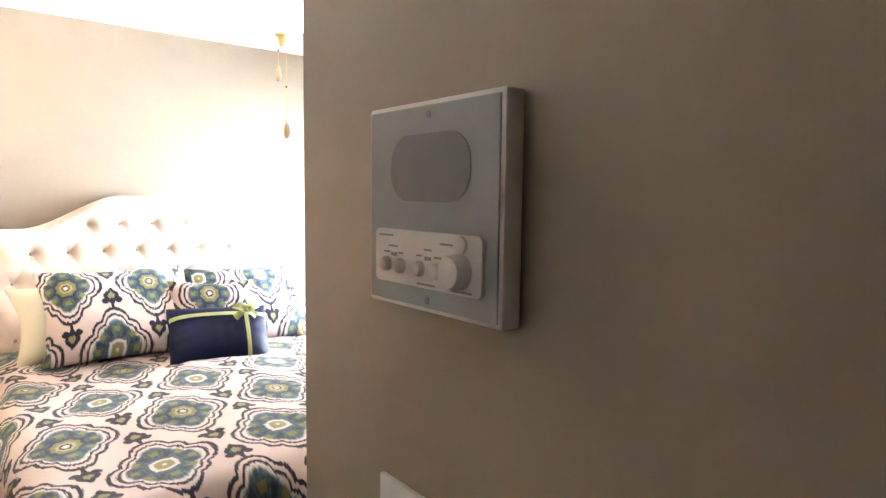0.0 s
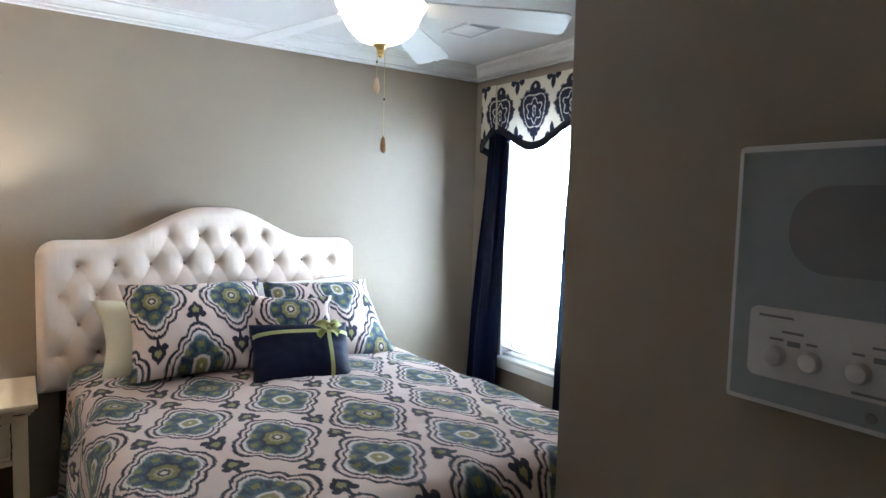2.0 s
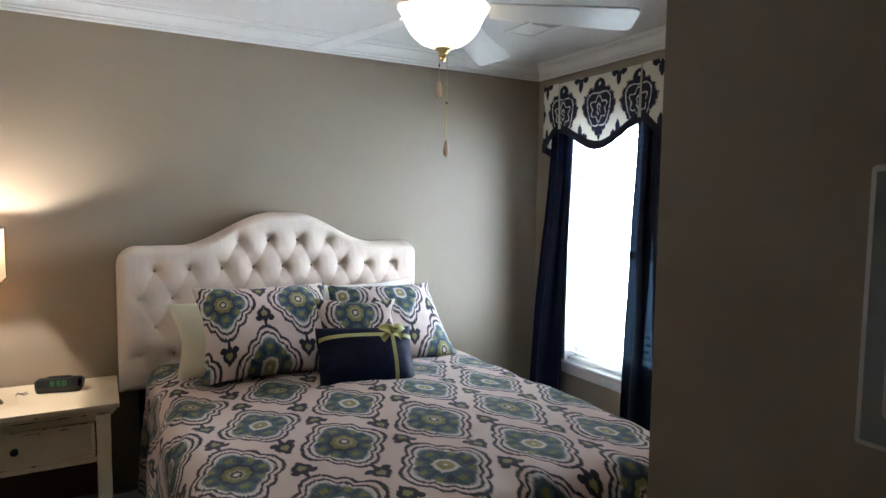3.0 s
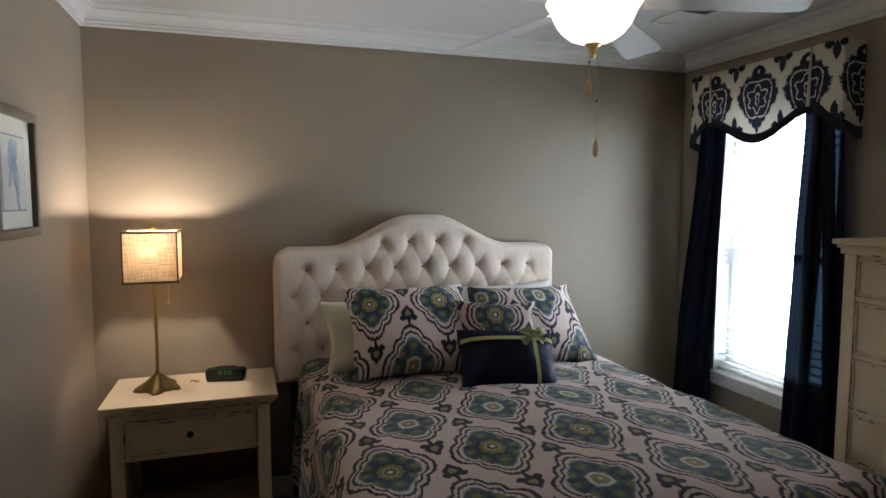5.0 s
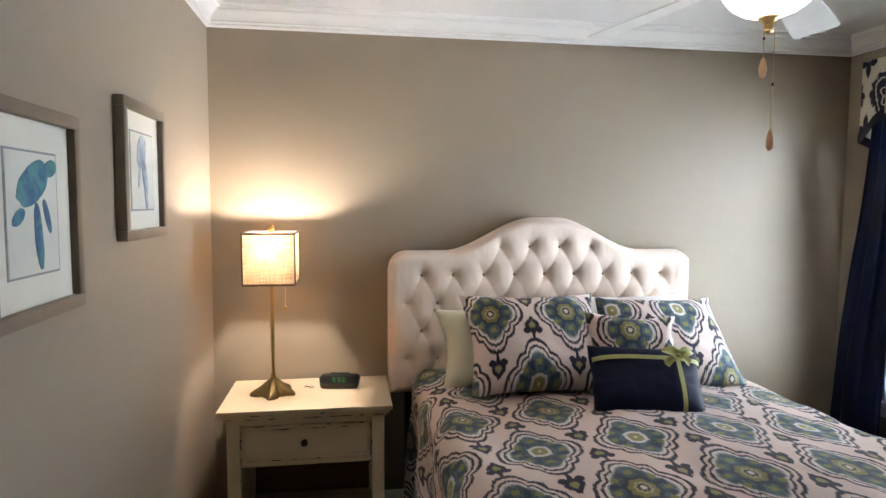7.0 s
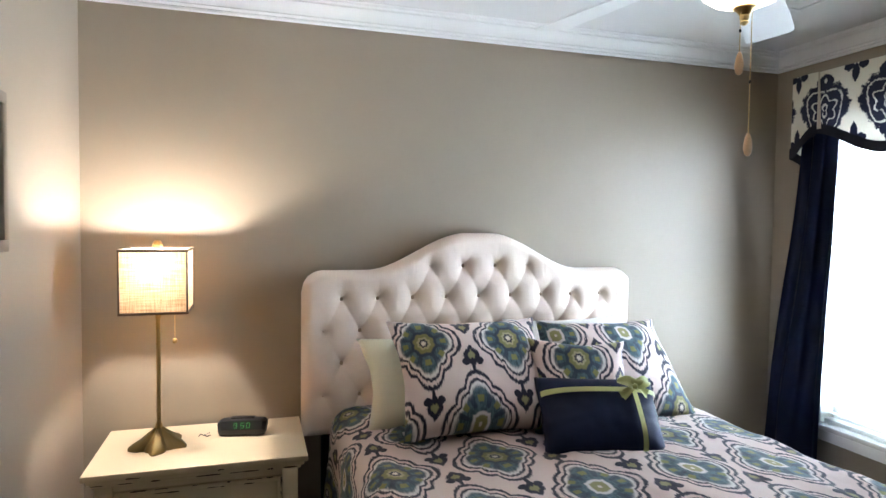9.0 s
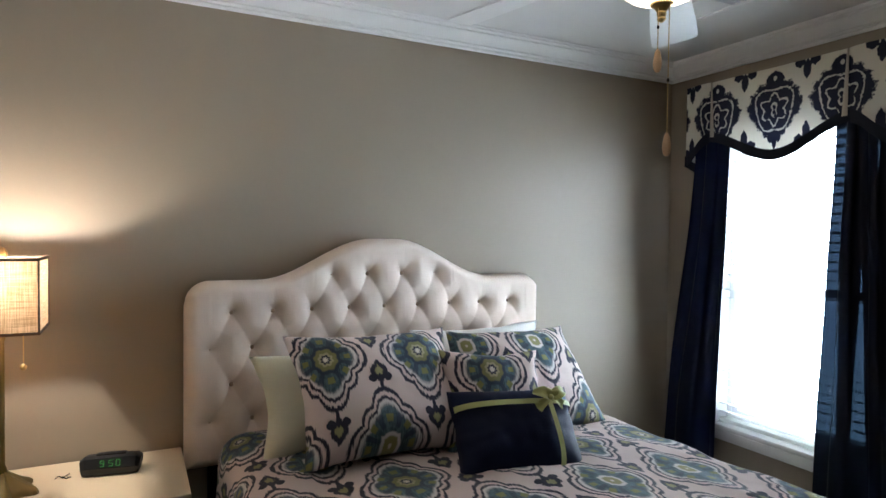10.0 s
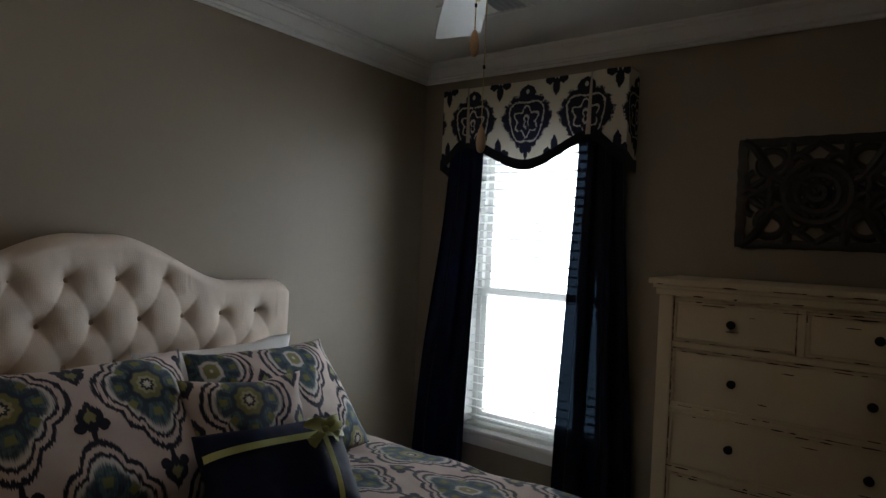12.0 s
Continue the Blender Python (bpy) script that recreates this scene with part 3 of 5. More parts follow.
def valance():
    xf, y0, y1, top = 3.265, -1.200, -0.222, 2.308
    c = (y0 + y1) / 2
    ob = thing("valance", (W, c, 1.9), "cream valance with navy damask print and dark band", "valance")

    def lower(y):
        d = abs(y - c) / 0.36
        return 1.925 + 0.125 * smooth01(d) if d < 1 else 2.05

    def front(s, t):
        y = c + 0.375 - 0.75 * s
        z = top + (lower(y) - top) * t
        return Vector((xf - 0.006 * math.sin(math.pi * t) - 0.004 * math.sin(s * 9), y, z))

    uv = lambda y, z: (y - c, z - 1.90)
    bm = sheet(bmesh.new(), 48, 14, front, lambda s, t: uv(front(s, t).y, front(s, t).z))
    part("front_panel", bm, M_DAMASK, ob, sharp=180)

    def band(s, t):
        p = front(s, 1.0)
        return p + Vector((-0.005 - 0.003 * math.sin(math.pi * t), 0, 0.012 - 0.05 * t))

    part("band", sheet(bmesh.new(), 48, 4, band), M_BAND, ob, "dark navy edging band", sharp=180)
    for side in (1, -1):
        inner, outer = c + side * 0.335, (y1 if side > 0 else y0)
        turn = abs(outer - inner)
        reach = turn + (W - xf)

        def corner(s, t, inner=inner, outer=outer, side=side, turn=turn, reach=reach):
            d = s * reach
            z1 = 2.045 - 0.10 * smooth01(d / turn) - 0.03 * smooth01((d - turn) / 0.1)
            z = top + (z1 - top) * t
            if d < turn:
                return Vector((xf - 0.010 - 0.006 * math.sin(d * 30), inner + side * d, z))
            return Vector((xf - 0.010 + (d - turn) * 1.05, outer, z))

        part("side_panel", sheet(bmesh.new(), 30, 12, corner, lambda s, t, f=corner, i=inner, sd=side, r=reach: uv(i + sd * s * r, f(s, t).z)), M_DAMASK, ob, sharp=60)
        part("band", sheet(bmesh.new(), 30, 3, lambda s, t, f=corner, sd=side: f(s, 1.0) + Vector((-0.004, sd * 0.004, 0.010 - 0.055 * t))), M_BAND, ob, sharp=60)
        for_fold = lambda s, t, i=inner, sd=side: Vector((xf - 0.018 - 0.006 * math.sin(math.pi * s), i - sd * (0.004 + (0.008 + 0.016 * t) * s), top - 0.004 + (2.035 - top) * t))
        part("pleat", sheet(bmesh.new(), 6, 10, for_fold), M_LINING, ob, "cream lining showing in a fold", 180)
    part("board", boxed(xf + 0.004, W, y0 + 0.006, y1 - 0.006, top - 0.022, top - 0.004), M_TRIM, ob)
    return ob


valance()


# ---- the bed ----
BX = 1.64


def headboard():
    x0, x1, bottom = BX - 0.80, BX + 0.80, 0.63
    ob = thing("headboard", (BX, -0.02, 0.0), "cream linen headboard with diamond button tufting and arched top", "headboard")

    def top(x):
        d = abs(x - BX)
        z = 1.345 + 0.165 * (1 - smooth01((d - 0.06) / 0.46))
        corner = 0.80 - d
        if corner < 0.09:
            z -= 0.09 - math.sqrt(max(0.0, 0.09 ** 2 - (0.09 - corner) ** 2))
        return z

    px, pz, zr = 0.158, 0.140, 1.222

    def puff(x, z):
        s, r = (x - BX) / px, (z - zr) / (2 * pz)
        al, be = s + r, s - r
        f = (abs(math.sin(math.pi * al)) * abs(math.sin(math.pi * be))) ** 0.32
        # towards the rim the pleats run straight out
        up = smooth01((z - (top(x) - 0.13)) / 0.05)
        side = smooth01((abs(x - BX) - 0.66) / 0.05)
        plain_up = 0.62 + 0.38 * abs(math.sin(math.pi * (s + (0.5 if abs(x - BX) < 0.31 else 0.0)))) ** 0.35
        plain_side = 0.55 + 0.45 * abs(math.sin(math.pi * (z - zr) / (2 * pz) + math.pi / 2)) ** 0.5
        f = f * (1 - up) + plain_up * up
        f = f * (1 - side) + plain_side * side
        wr = noise.noise((x * 26 + z * 9, z * 9, 2.0)) * 0.05
        best = 9.0
        for j in (math.floor((z - zr) / pz), math.floor((z - zr) / pz) + 1):
            off = 0.5 if j % 2 else 0.0
            bx = BX + (round(s - off) + off) * px
            bz = zr + j * pz
            if abs(bx - BX) < 0.73 and bz < top(bx) - 0.080:
                best = min(best, (x - bx) ** 2 + (z - bz) ** 2)
        near = best ** 0.5
        dimple = math.exp(-near / 0.030)
        pleat = (1 - f) * (0.25 + 0.75 * math.exp(-((near / 0.050) ** 2)))
        return 0.048 - 0.018 * pleat + 0.03 * wr - 0.030 * dimple

    def place(s, t):
        x = x0 + (x1 - x0) * s
        zt = top(x)
        z = bottom + (zt - bottom) * t
        rim = min(x - x0, x1 - x, zt - z, z - bottom)
        edge = math.sqrt(max(0.0, 1 - (1 - min(1, max(0, rim) / 0.045)) ** 2))
        return Vector((x, -0.028 - edge * (0.012 + puff(x, z)), z))

    part("tufted_cushion", sheet(bmesh.new(), 300, 170, place), M_LINEN, ob, sharp=180)
    outline = [(x0 + (x1 - x0) * i / 60, top(x0 + (x1 - x0) * i / 60) - 0.002) for i in range(61)]
    outline += [(x1, bottom), (x0, bottom)]
    part("back_board", prism(bmesh.new(), outline, lambda a, b, d: Vector((a, -0.031 + 0.027 * d, b))), M_LINEN, ob)
    for j in range(-4, 2):
        z = zr + j * pz
        for i in range(-6, 7):
            x = BX + (i + (0.5 if j % 2 else 0.0)) * px
            if abs(x - BX) < 0.73 and z < top(x) - 0.080 and z > bottom + 0.05:
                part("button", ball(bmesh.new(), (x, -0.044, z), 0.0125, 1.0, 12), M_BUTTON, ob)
    for x in (x0 + 0.12, x1 - 0.12):
        part("leg", boxed(x - 0.035, x + 0.035, -0.03, -0.006, 0.0, bottom + 0.02, bevel=0.003), M_DARKBASE, ob, "black wooden leg")
    return ob


def bed():
    ob = thing("bed_base", (BX, -1.1, 0.0), "black covered bed base under a hanging comforter", "bed base")
    part("frame", boxed(BX + 0.115 - 0.74, BX + 0.115 + 0.74, -2.04, -0.12, 0.16, 0.34, bevel=0.02), M_DARKBASE, ob)
    for x in (-0.66, 0.66):
        for y in (-1.95, -0.25):
            part("leg", boxed(BX + 0.115 + x - 0.03, BX + 0.115 + x + 0.03, y - 0.03, y + 0.03, 0, 0.16, bevel=0.004), M_BLACK, ob)
    solo("mattress", boxed(BX + 0.115 - 0.745, BX + 0.115 + 0.745, -2.05, -0.11, 0.342, 0.70, bevel=0.05, segs=4), M_WHITE, (BX, -1.1, 0.34), "thick white mattress under the comforter", "mattress")


def comforter():
    flat, r = 0.70, 0.10
    mid = 1.755
    arc = r * math.pi / 2
    drop = 0.50

    def fold(d):
        """Out and down for a distance d past the flat top."""
        if d <= 0:
            return 0.0, 0.0
        if d < arc:
            a = d / r
            return r * math.sin(a), r * (1 - math.cos(a))
        return r + 0.06 * (d - arc), r + (d - arc) * 0.98

    half = flat + arc + drop
    y_head, y_flat = -0.12, -2.02
    length = (y_head - y_flat) + arc + drop

    def place(s, t):
        c = (s * 2 - 1) * half
        side = 1 if c > 0 else -1
        ox, dx = fold(abs(c) - flat)
        w = t * length
        oy, dy = fold(w - (y_head - y_flat))
        x = mid + side * (min(abs(c), flat) + ox)
        y = y_head - min(w, y_head - y_flat) - oy
        z = 0.765 - max(dx, dy) - 0.25 * min(dx, dy)
        on_top = max(0.0, 1 - max(dx, dy) / 0.1)
        z += 0.035 * smooth01(1 - abs(c) / flat) * on_top + 0.012 * smooth01(w / 1.6) * on_top
        n = noise.noise((x * 3.1, y * 3.1, 0.3)) * 0.016 + noise.noise((x * 10, y * 6, 3.0)) * 0.009 + noise.noise((c * 24, w * 12, 5.0)) * 0.0032
        ripple = 0.018 * math.sin(w * 17 + 2 * noise.noise((w * 2, 1, side))) * smooth01((dx - 0.1) / 0.3)
        return Vector((x + side * (ripple + n * smooth01(dx / 0.1)), y, max(0.03, z + n)))

    turn = radians(4.0)
    ca, sa = math.cos(turn), math.sin(turn)

    def uv(s, t):
        px, py = mid + (s * 2 - 1) * half - 1.452, y_head - t * length + 1.521
        return (ca * px + sa * py, -sa * px + ca * py)

    bm = sheet(bmesh.new(), 150, 150, place, uv)
    ob = solo("comforter", bm, M_IKAT, (BX, -1.1, 0.77), "pale pink comforter with navy and teal medallions on the bed", "comforter", sharp=180)
    rim = [place(0.0, i / 40) for i in range(41)] + [place(i / 60, 1.0) for i in range(1, 60)] + [place(1.0, 1 - i / 40) for i in range(41)]
    part("hem", tube(bmesh.new(), rim, 0.007, 6), M_WHITE, ob, "pale corded hem", 180)
    shell = ob.modifiers.new("thickness", "SOLIDIFY")
    shell.thickness, shell.offset = 0.012, -1
    return ob


def stuffing(u, v):
    """Share of its full thickness that a pillow has at u, v (-1 to 1)."""
    return max(0.0, 1 - abs(u) ** 2.8) ** 0.62 * max(0.0, 1 - abs(v) ** 2.8) ** 0.62


def pillow_mesh(w, h, d, u0=0.0, v0=0.0, seed=0.0, ears=0.10, n=34, flare=0.0):
    """A stuffed cover in its own plane: x across, z up, front towards -y."""
    bm = bmesh.new()

    def spot(s, t, face):
        u, v = s * 2 - 1, t * 2 - 1
        pinch_u = 1 - ears * (1 - v * v) * abs(u) ** 3
        pinch_v = 1 - ears * (1 - u * u) * abs(v) ** 3
        x, z = u * w / 2 * pinch_u * (1 - flare * v), v * h / 2 * pinch_v
        body = stuffing(u, v)
        rim = max(abs(u), abs(v)) ** 4
        x += 0.007 * noise.noise((u * 2.2, v * 2.2, seed + 20)) * rim
        z += 0.008 * noise.noise((u * 2.2, v * 2.2, seed + 30)) * rim
        rough = 0.012 * noise.noise((x * 8 + seed, z * 8, face + seed)) * body + 0.004 * noise.noise((x * 26, z * 20, seed)) * body
        # creases run from the seams and corners towards the middle
        pull = math.atan2(v, u)
        rough += 0.010 * noise.noise((pull * 5.5, seed * 3.1, face)) * (u * u + v * v) * 0.5 * body ** 0.5
        sag = 1.0 + 0.18 * (-v)
        return Vector((x, -face * (d / 2 * body * sag + rough), z))

    for face in (1, -1):
        sheet(bm, n, n, lambda s, t, f=face: spot(s, t, f), lambda s, t: ((s - 0.5) * w + u0, (t - 0.5) * h + v0))
    bmesh.ops.remove_doubles(bm, verts=bm.verts, dist=0.0004)
    return bm


def pillow(name, bm, material, m, label, category="pillow"):
    ob = mesh_object(name, bm, material, (0, 0, 0), 180)
    ob.matrix_world = m
    return tagged(ob, label, category, "pillows on the bed")


def leaning(x, y, z_bottom, h, lean, turn=0.0, roll=0.0):
    """Stands on its lower edge at (x, y, z_bottom), its top leaning back."""
    return pose(x, y, z_bottom) @ pose(0, 0, 0, 0, 0, turn) @ pose(0, 0, 0, -lean, 0, 0) @ pose(0, 0, 0, 0, roll, 0) @ pose(0, 0, h / 2)


def pillows():
    pillow("pillow", pillow_mesh(0.66, 0.385, 0.16, seed=1, ears=0.13), M_CREAM, leaning(1.385, -0.405, 0.768, 0.35, 25, -1, -3), "pale cream cotton pillow standing against the headboard")
    pillow("pillow", pillow_mesh(0.66, 0.41, 0.15, seed=2), M_WHITE, leaning(2.03, -0.27, 0.735, 0.41, 12, 2), "white cotton pillow standing against the headboard")
    pillow("sham_pillow", pillow_mesh(0.63, 0.495, 0.20, 0.205, -0.105, seed=3, ears=0.11, n=44), M_IKAT, leaning(1.448, -0.685, 0.795, 0.49, 41, 0, 0.5), "large sham with navy, teal and green medallion print")
    pillow("sham_pillow", pillow_mesh(0.67, 0.455, 0.21, 0.10, 0.20, seed=4, ears=0.10, flare=0.11, n=44), M_IKAT, leaning(2.085, -0.573, 0.757, 0.45, 33, 3, 2), "large sham with medallion print, slumped to one side")
    pillow("throw_pillow", pillow_mesh(0.40, 0.39, 0.15, 0.02, -0.11, seed=5, ears=0.11, n=40), M_IKAT, leaning(1.822, -0.715, 0.752, 0.38, 24, -7, 3), "small square pillow with medallion print")
    navy = thing("throw_pillow", (0, 0, 0), "navy satin pillow tied with a lime ribbon and bow", "pillow", "pillows on the bed")
    w, h, d = 0.445, 0.318, 0.17
    part("cushion", pillow_mesh(w, h, d, seed=6, ears=0.05), M_NAVY, navy, sharp=180)

    def skin(u, v):
        body = stuffing(u, v)
        return Vector((u * w / 2 * (1 - 0.05 * (1 - v * v) * abs(u) ** 3), -(d / 2 * body * (1.0 - 0.18 * v)) - 0.013, v * h / 2 * (1 - 0.05 * (1 - u * u) * abs(v) ** 3)))

    part("ribbon", sheet(bmesh.new(), 4, 30, lambda s, t: skin(0.50 + 0.085 * (s - 0.5), (t * 2 - 1) * 0.985)), M_RIBBON, navy, "lime satin ribbon", 180)
    part("ribbon", sheet(bmesh.new(), 40, 4, lambda s, t: skin((s * 2 - 1) * 0.985, 0.52 + 0.13 * (t - 0.5))), M_RIBBON, navy, "lime satin ribbon", 180)
    c = skin(0.50, 0.56) + Vector((0, -0.012, 0))
    for ang, size, kind in ((20, 0.062, "loop"), (160, 0.062, "loop"), (-28, 0.052, "tail"), (212, 0.058, "tail"), (75, 0.035, "loop")):
        a = radians(ang)
        dirv = Vector((math.cos(a), 0, math.sin(a)))
        nrm = Vector((-math.sin(a), 0, math.cos(a)))

        def petal(s, t, dirv=dirv, nrm=nrm, size=size, kind=kind):
            wide = 0.017 * (0.35 + 0.9 * math.sin(math.pi * min(1, 0.15 + s * 0.8))) if kind == "loop" else 0.006 + 0.012 * s
            lift = 0.022 * math.sin(math.pi * s) if kind == "loop" else 0.008 * math.sin(s * 5)
            return c + dirv * size * s + nrm * wide * (t - 0.5) * 2 + Vector((0, -lift - 0.004 * math.cos(t * 6), 0))

        part("bow_" + kind, sheet(bmesh.new(), 12, 6, petal), M_RIBBON, navy, "", 180)
    part("knot", ball(bmesh.new(), c + Vector((0, -0.006, 0)), 0.011, 0.9, 12), M_RIBBON, navy)
    navy.matrix_world = leaning(1.788, -0.928, 0.744, h, 37, -9, 2)


headboard()
bed()
comforter()
pillows()


# ---- nightstand and what stands on it ----
def chips(bm, runs, count, seed, face):
    """Rubbed-through slivers scattered along edges; face(a, b) gives the world place on the front."""
    rnd = random.Random(seed)
    for _ in range(count):
        (a0, b0), (a1, b1) = rnd.choice(runs)
        f = rnd.random()
        a, b = a0 + (a1 - a0) * f, b0 + (b1 - b0) * f
        flat = abs(a1 - a0) > abs(b1 - b0)
        la, lb = (rnd.uniform(0.006, 0.032), rnd.uniform(0.0012, 0.003)) if flat else (rnd.uniform(0.001, 0.0025), rnd.uniform(0.006, 0.024))
        ring = [bm.verts.new(face(a + la * math.cos(k * math.pi / 4) * rnd.uniform(0.7, 1.1), b + lb * math.sin(k * math.pi / 4) * rnd.uniform(0.6, 1.2))) for k in range(8)]
        bm.faces.new(ring)
    return bm


def knob(parent, place, out):
    """A turned dark knob; out points away from the drawer."""
    q = Vector((0, 0, 1)).rotation_difference(Vector(out)).to_matrix().to_4x4()
    m = Matrix.Translation(place) @ q
    return part("knob", lathe(bmesh.new(), [(0.0105, 0), (0.009, 0.003), (0.0055, 0.008), (0.007, 0.013), (0.0135, 0.018), (0.015, 0.023), (0.012, 0.028), (0.004, 0.031)], m, 20), M_BLACKMETAL, parent, "round black knob")


def nightstand():
    x0, x1, yf, top = 0.138, 0.798, -0.452, 0.715
    yb = -0.03
    ob = thing("nightstand", (0.47, -0.25, 0.0), "cream painted nightstand with worn edges and one drawer", "nightstand")
    part("top", boxed(0.103, 0.832, -0.487, -0.022, top - 0.022, top, bevel=0.005), M_DISTRESS, ob)
    bm = bmesh.new()
    box(bm, 0.116, 0.819, -0.474, -0.024, top - 0.038, top - 0.022, bevel=0.005)
    box(bm, 0.127, 0.808, -0.463, -0.026, top - 0.052, top - 0.038, bevel=0.004)
    part("moulding", bm, M_DISTRESS, ob)
    legw = 0.055
    for x in (x0, x1 - legw):
        for y in (yf, yb - legw):
            bm = boxed(x, x + legw, y, y + legw, 0.0, top - 0.052, bevel=0.004)
            leg = part("leg", bm, M_DISTRESS, ob)
    part("front_rail", boxed(x0 + legw, x1 - legw, yf + 0.006, yf + 0.03, 0.458, 0.482, bevel=0.003), M_DISTRESS, ob)
    part("top_rail", boxed(x0 + legw, x1 - legw, yf + 0.006, yf + 0.03, 0.638, 0.662, bevel=0.002), M_DISTRESS, ob)
    for x in (x0 + 0.012, x1 - 0.030):
        part("side_panel", boxed(x, x + 0.018, yf + legw, yb - legw, 0.10, 0.662), M_DISTRESS, ob)
    part("back_panel", boxed(x0 + legw, x1 - legw, yb - 0.02, yb - 0.008, 0.10, 0.662), M_SHELFBACK, ob, "brown bare wood back")
    part("shelf", boxed(x0 + 0.03, x1 - 0.03, yf + 0.02, yb - 0.02, 0.13, 0.152, bevel=0.003), M_DISTRESS, ob)
    part("drawer_bottom", boxed(x0 + 0.05, x1 - 0.05, yf + 0.03, yb - 0.03, 0.458, 0.470), M_SHELFBACK, ob)
    a, b, z0, z1 = x0 + legw + 0.004, x1 - legw - 0.004, 0.4855, 0.6345
    bm = boxed(a, b, yf + 0.008, yf + 0.03, z0, z1, bevel=0.003)
    drawer = part("drawer", bm, M_DISTRESS, ob)
    bm = bmesh.new()
    rim = 0.014
    for p in ((a, b, z1 - rim, z1), (a, b, z0, z0 + rim), (a, a + rim, z0 + rim, z1 - rim), (b - rim, b, z0 + rim, z1 - rim)):
        box(bm, p[0], p[1], yf + 0.002, yf + 0.0085, p[2], p[3], bevel=0.002, segs=1)
    part("drawer_rim", bm, M_DISTRESS, drawer)
    knob(drawer, ((a + b) / 2 - 0.01, yf + 0.008, (z0 + z1) / 2), (0, -1, 0))
    part("worn_edge", chips(bmesh.new(), [((a, z1), (b, z1)), ((a, z0), (b, z0)), ((a, z0), (a, z1)), ((b, z0), (b, z1)), ((a, z1 - rim), (b, z1 - rim))], 34, 3, lambda p, q: Vector((p, yf + 0.0012, q))), M_CHIP, drawer, "bared dark wood")
    part("worn_edge", chips(bmesh.new(), [((0.11, top - 0.020), (0.825, top - 0.020)), ((0.13, top - 0.040), (0.80, top - 0.040))], 16, 5, lambda p, q: Vector((p, -0.4885 if q > top - 0.03 else -0.4755, q))), M_CHIP, ob, "bared dark wood")
    part("worn_edge", chips(bmesh.new(), [((x0 + legw, 0.1), (x0 + legw, 0.6)), ((x1 - legw, 0.1), (x1 - legw, 0.6)), ((x0 + legw, 0.458), (x1 - legw, 0.458))], 26, 8, lambda p, q: Vector((p, yf - 0.001 if q < 0.455 or q > 0.49 else yf + 0.0045, q))), M_CHIP, ob, "bared dark wood")


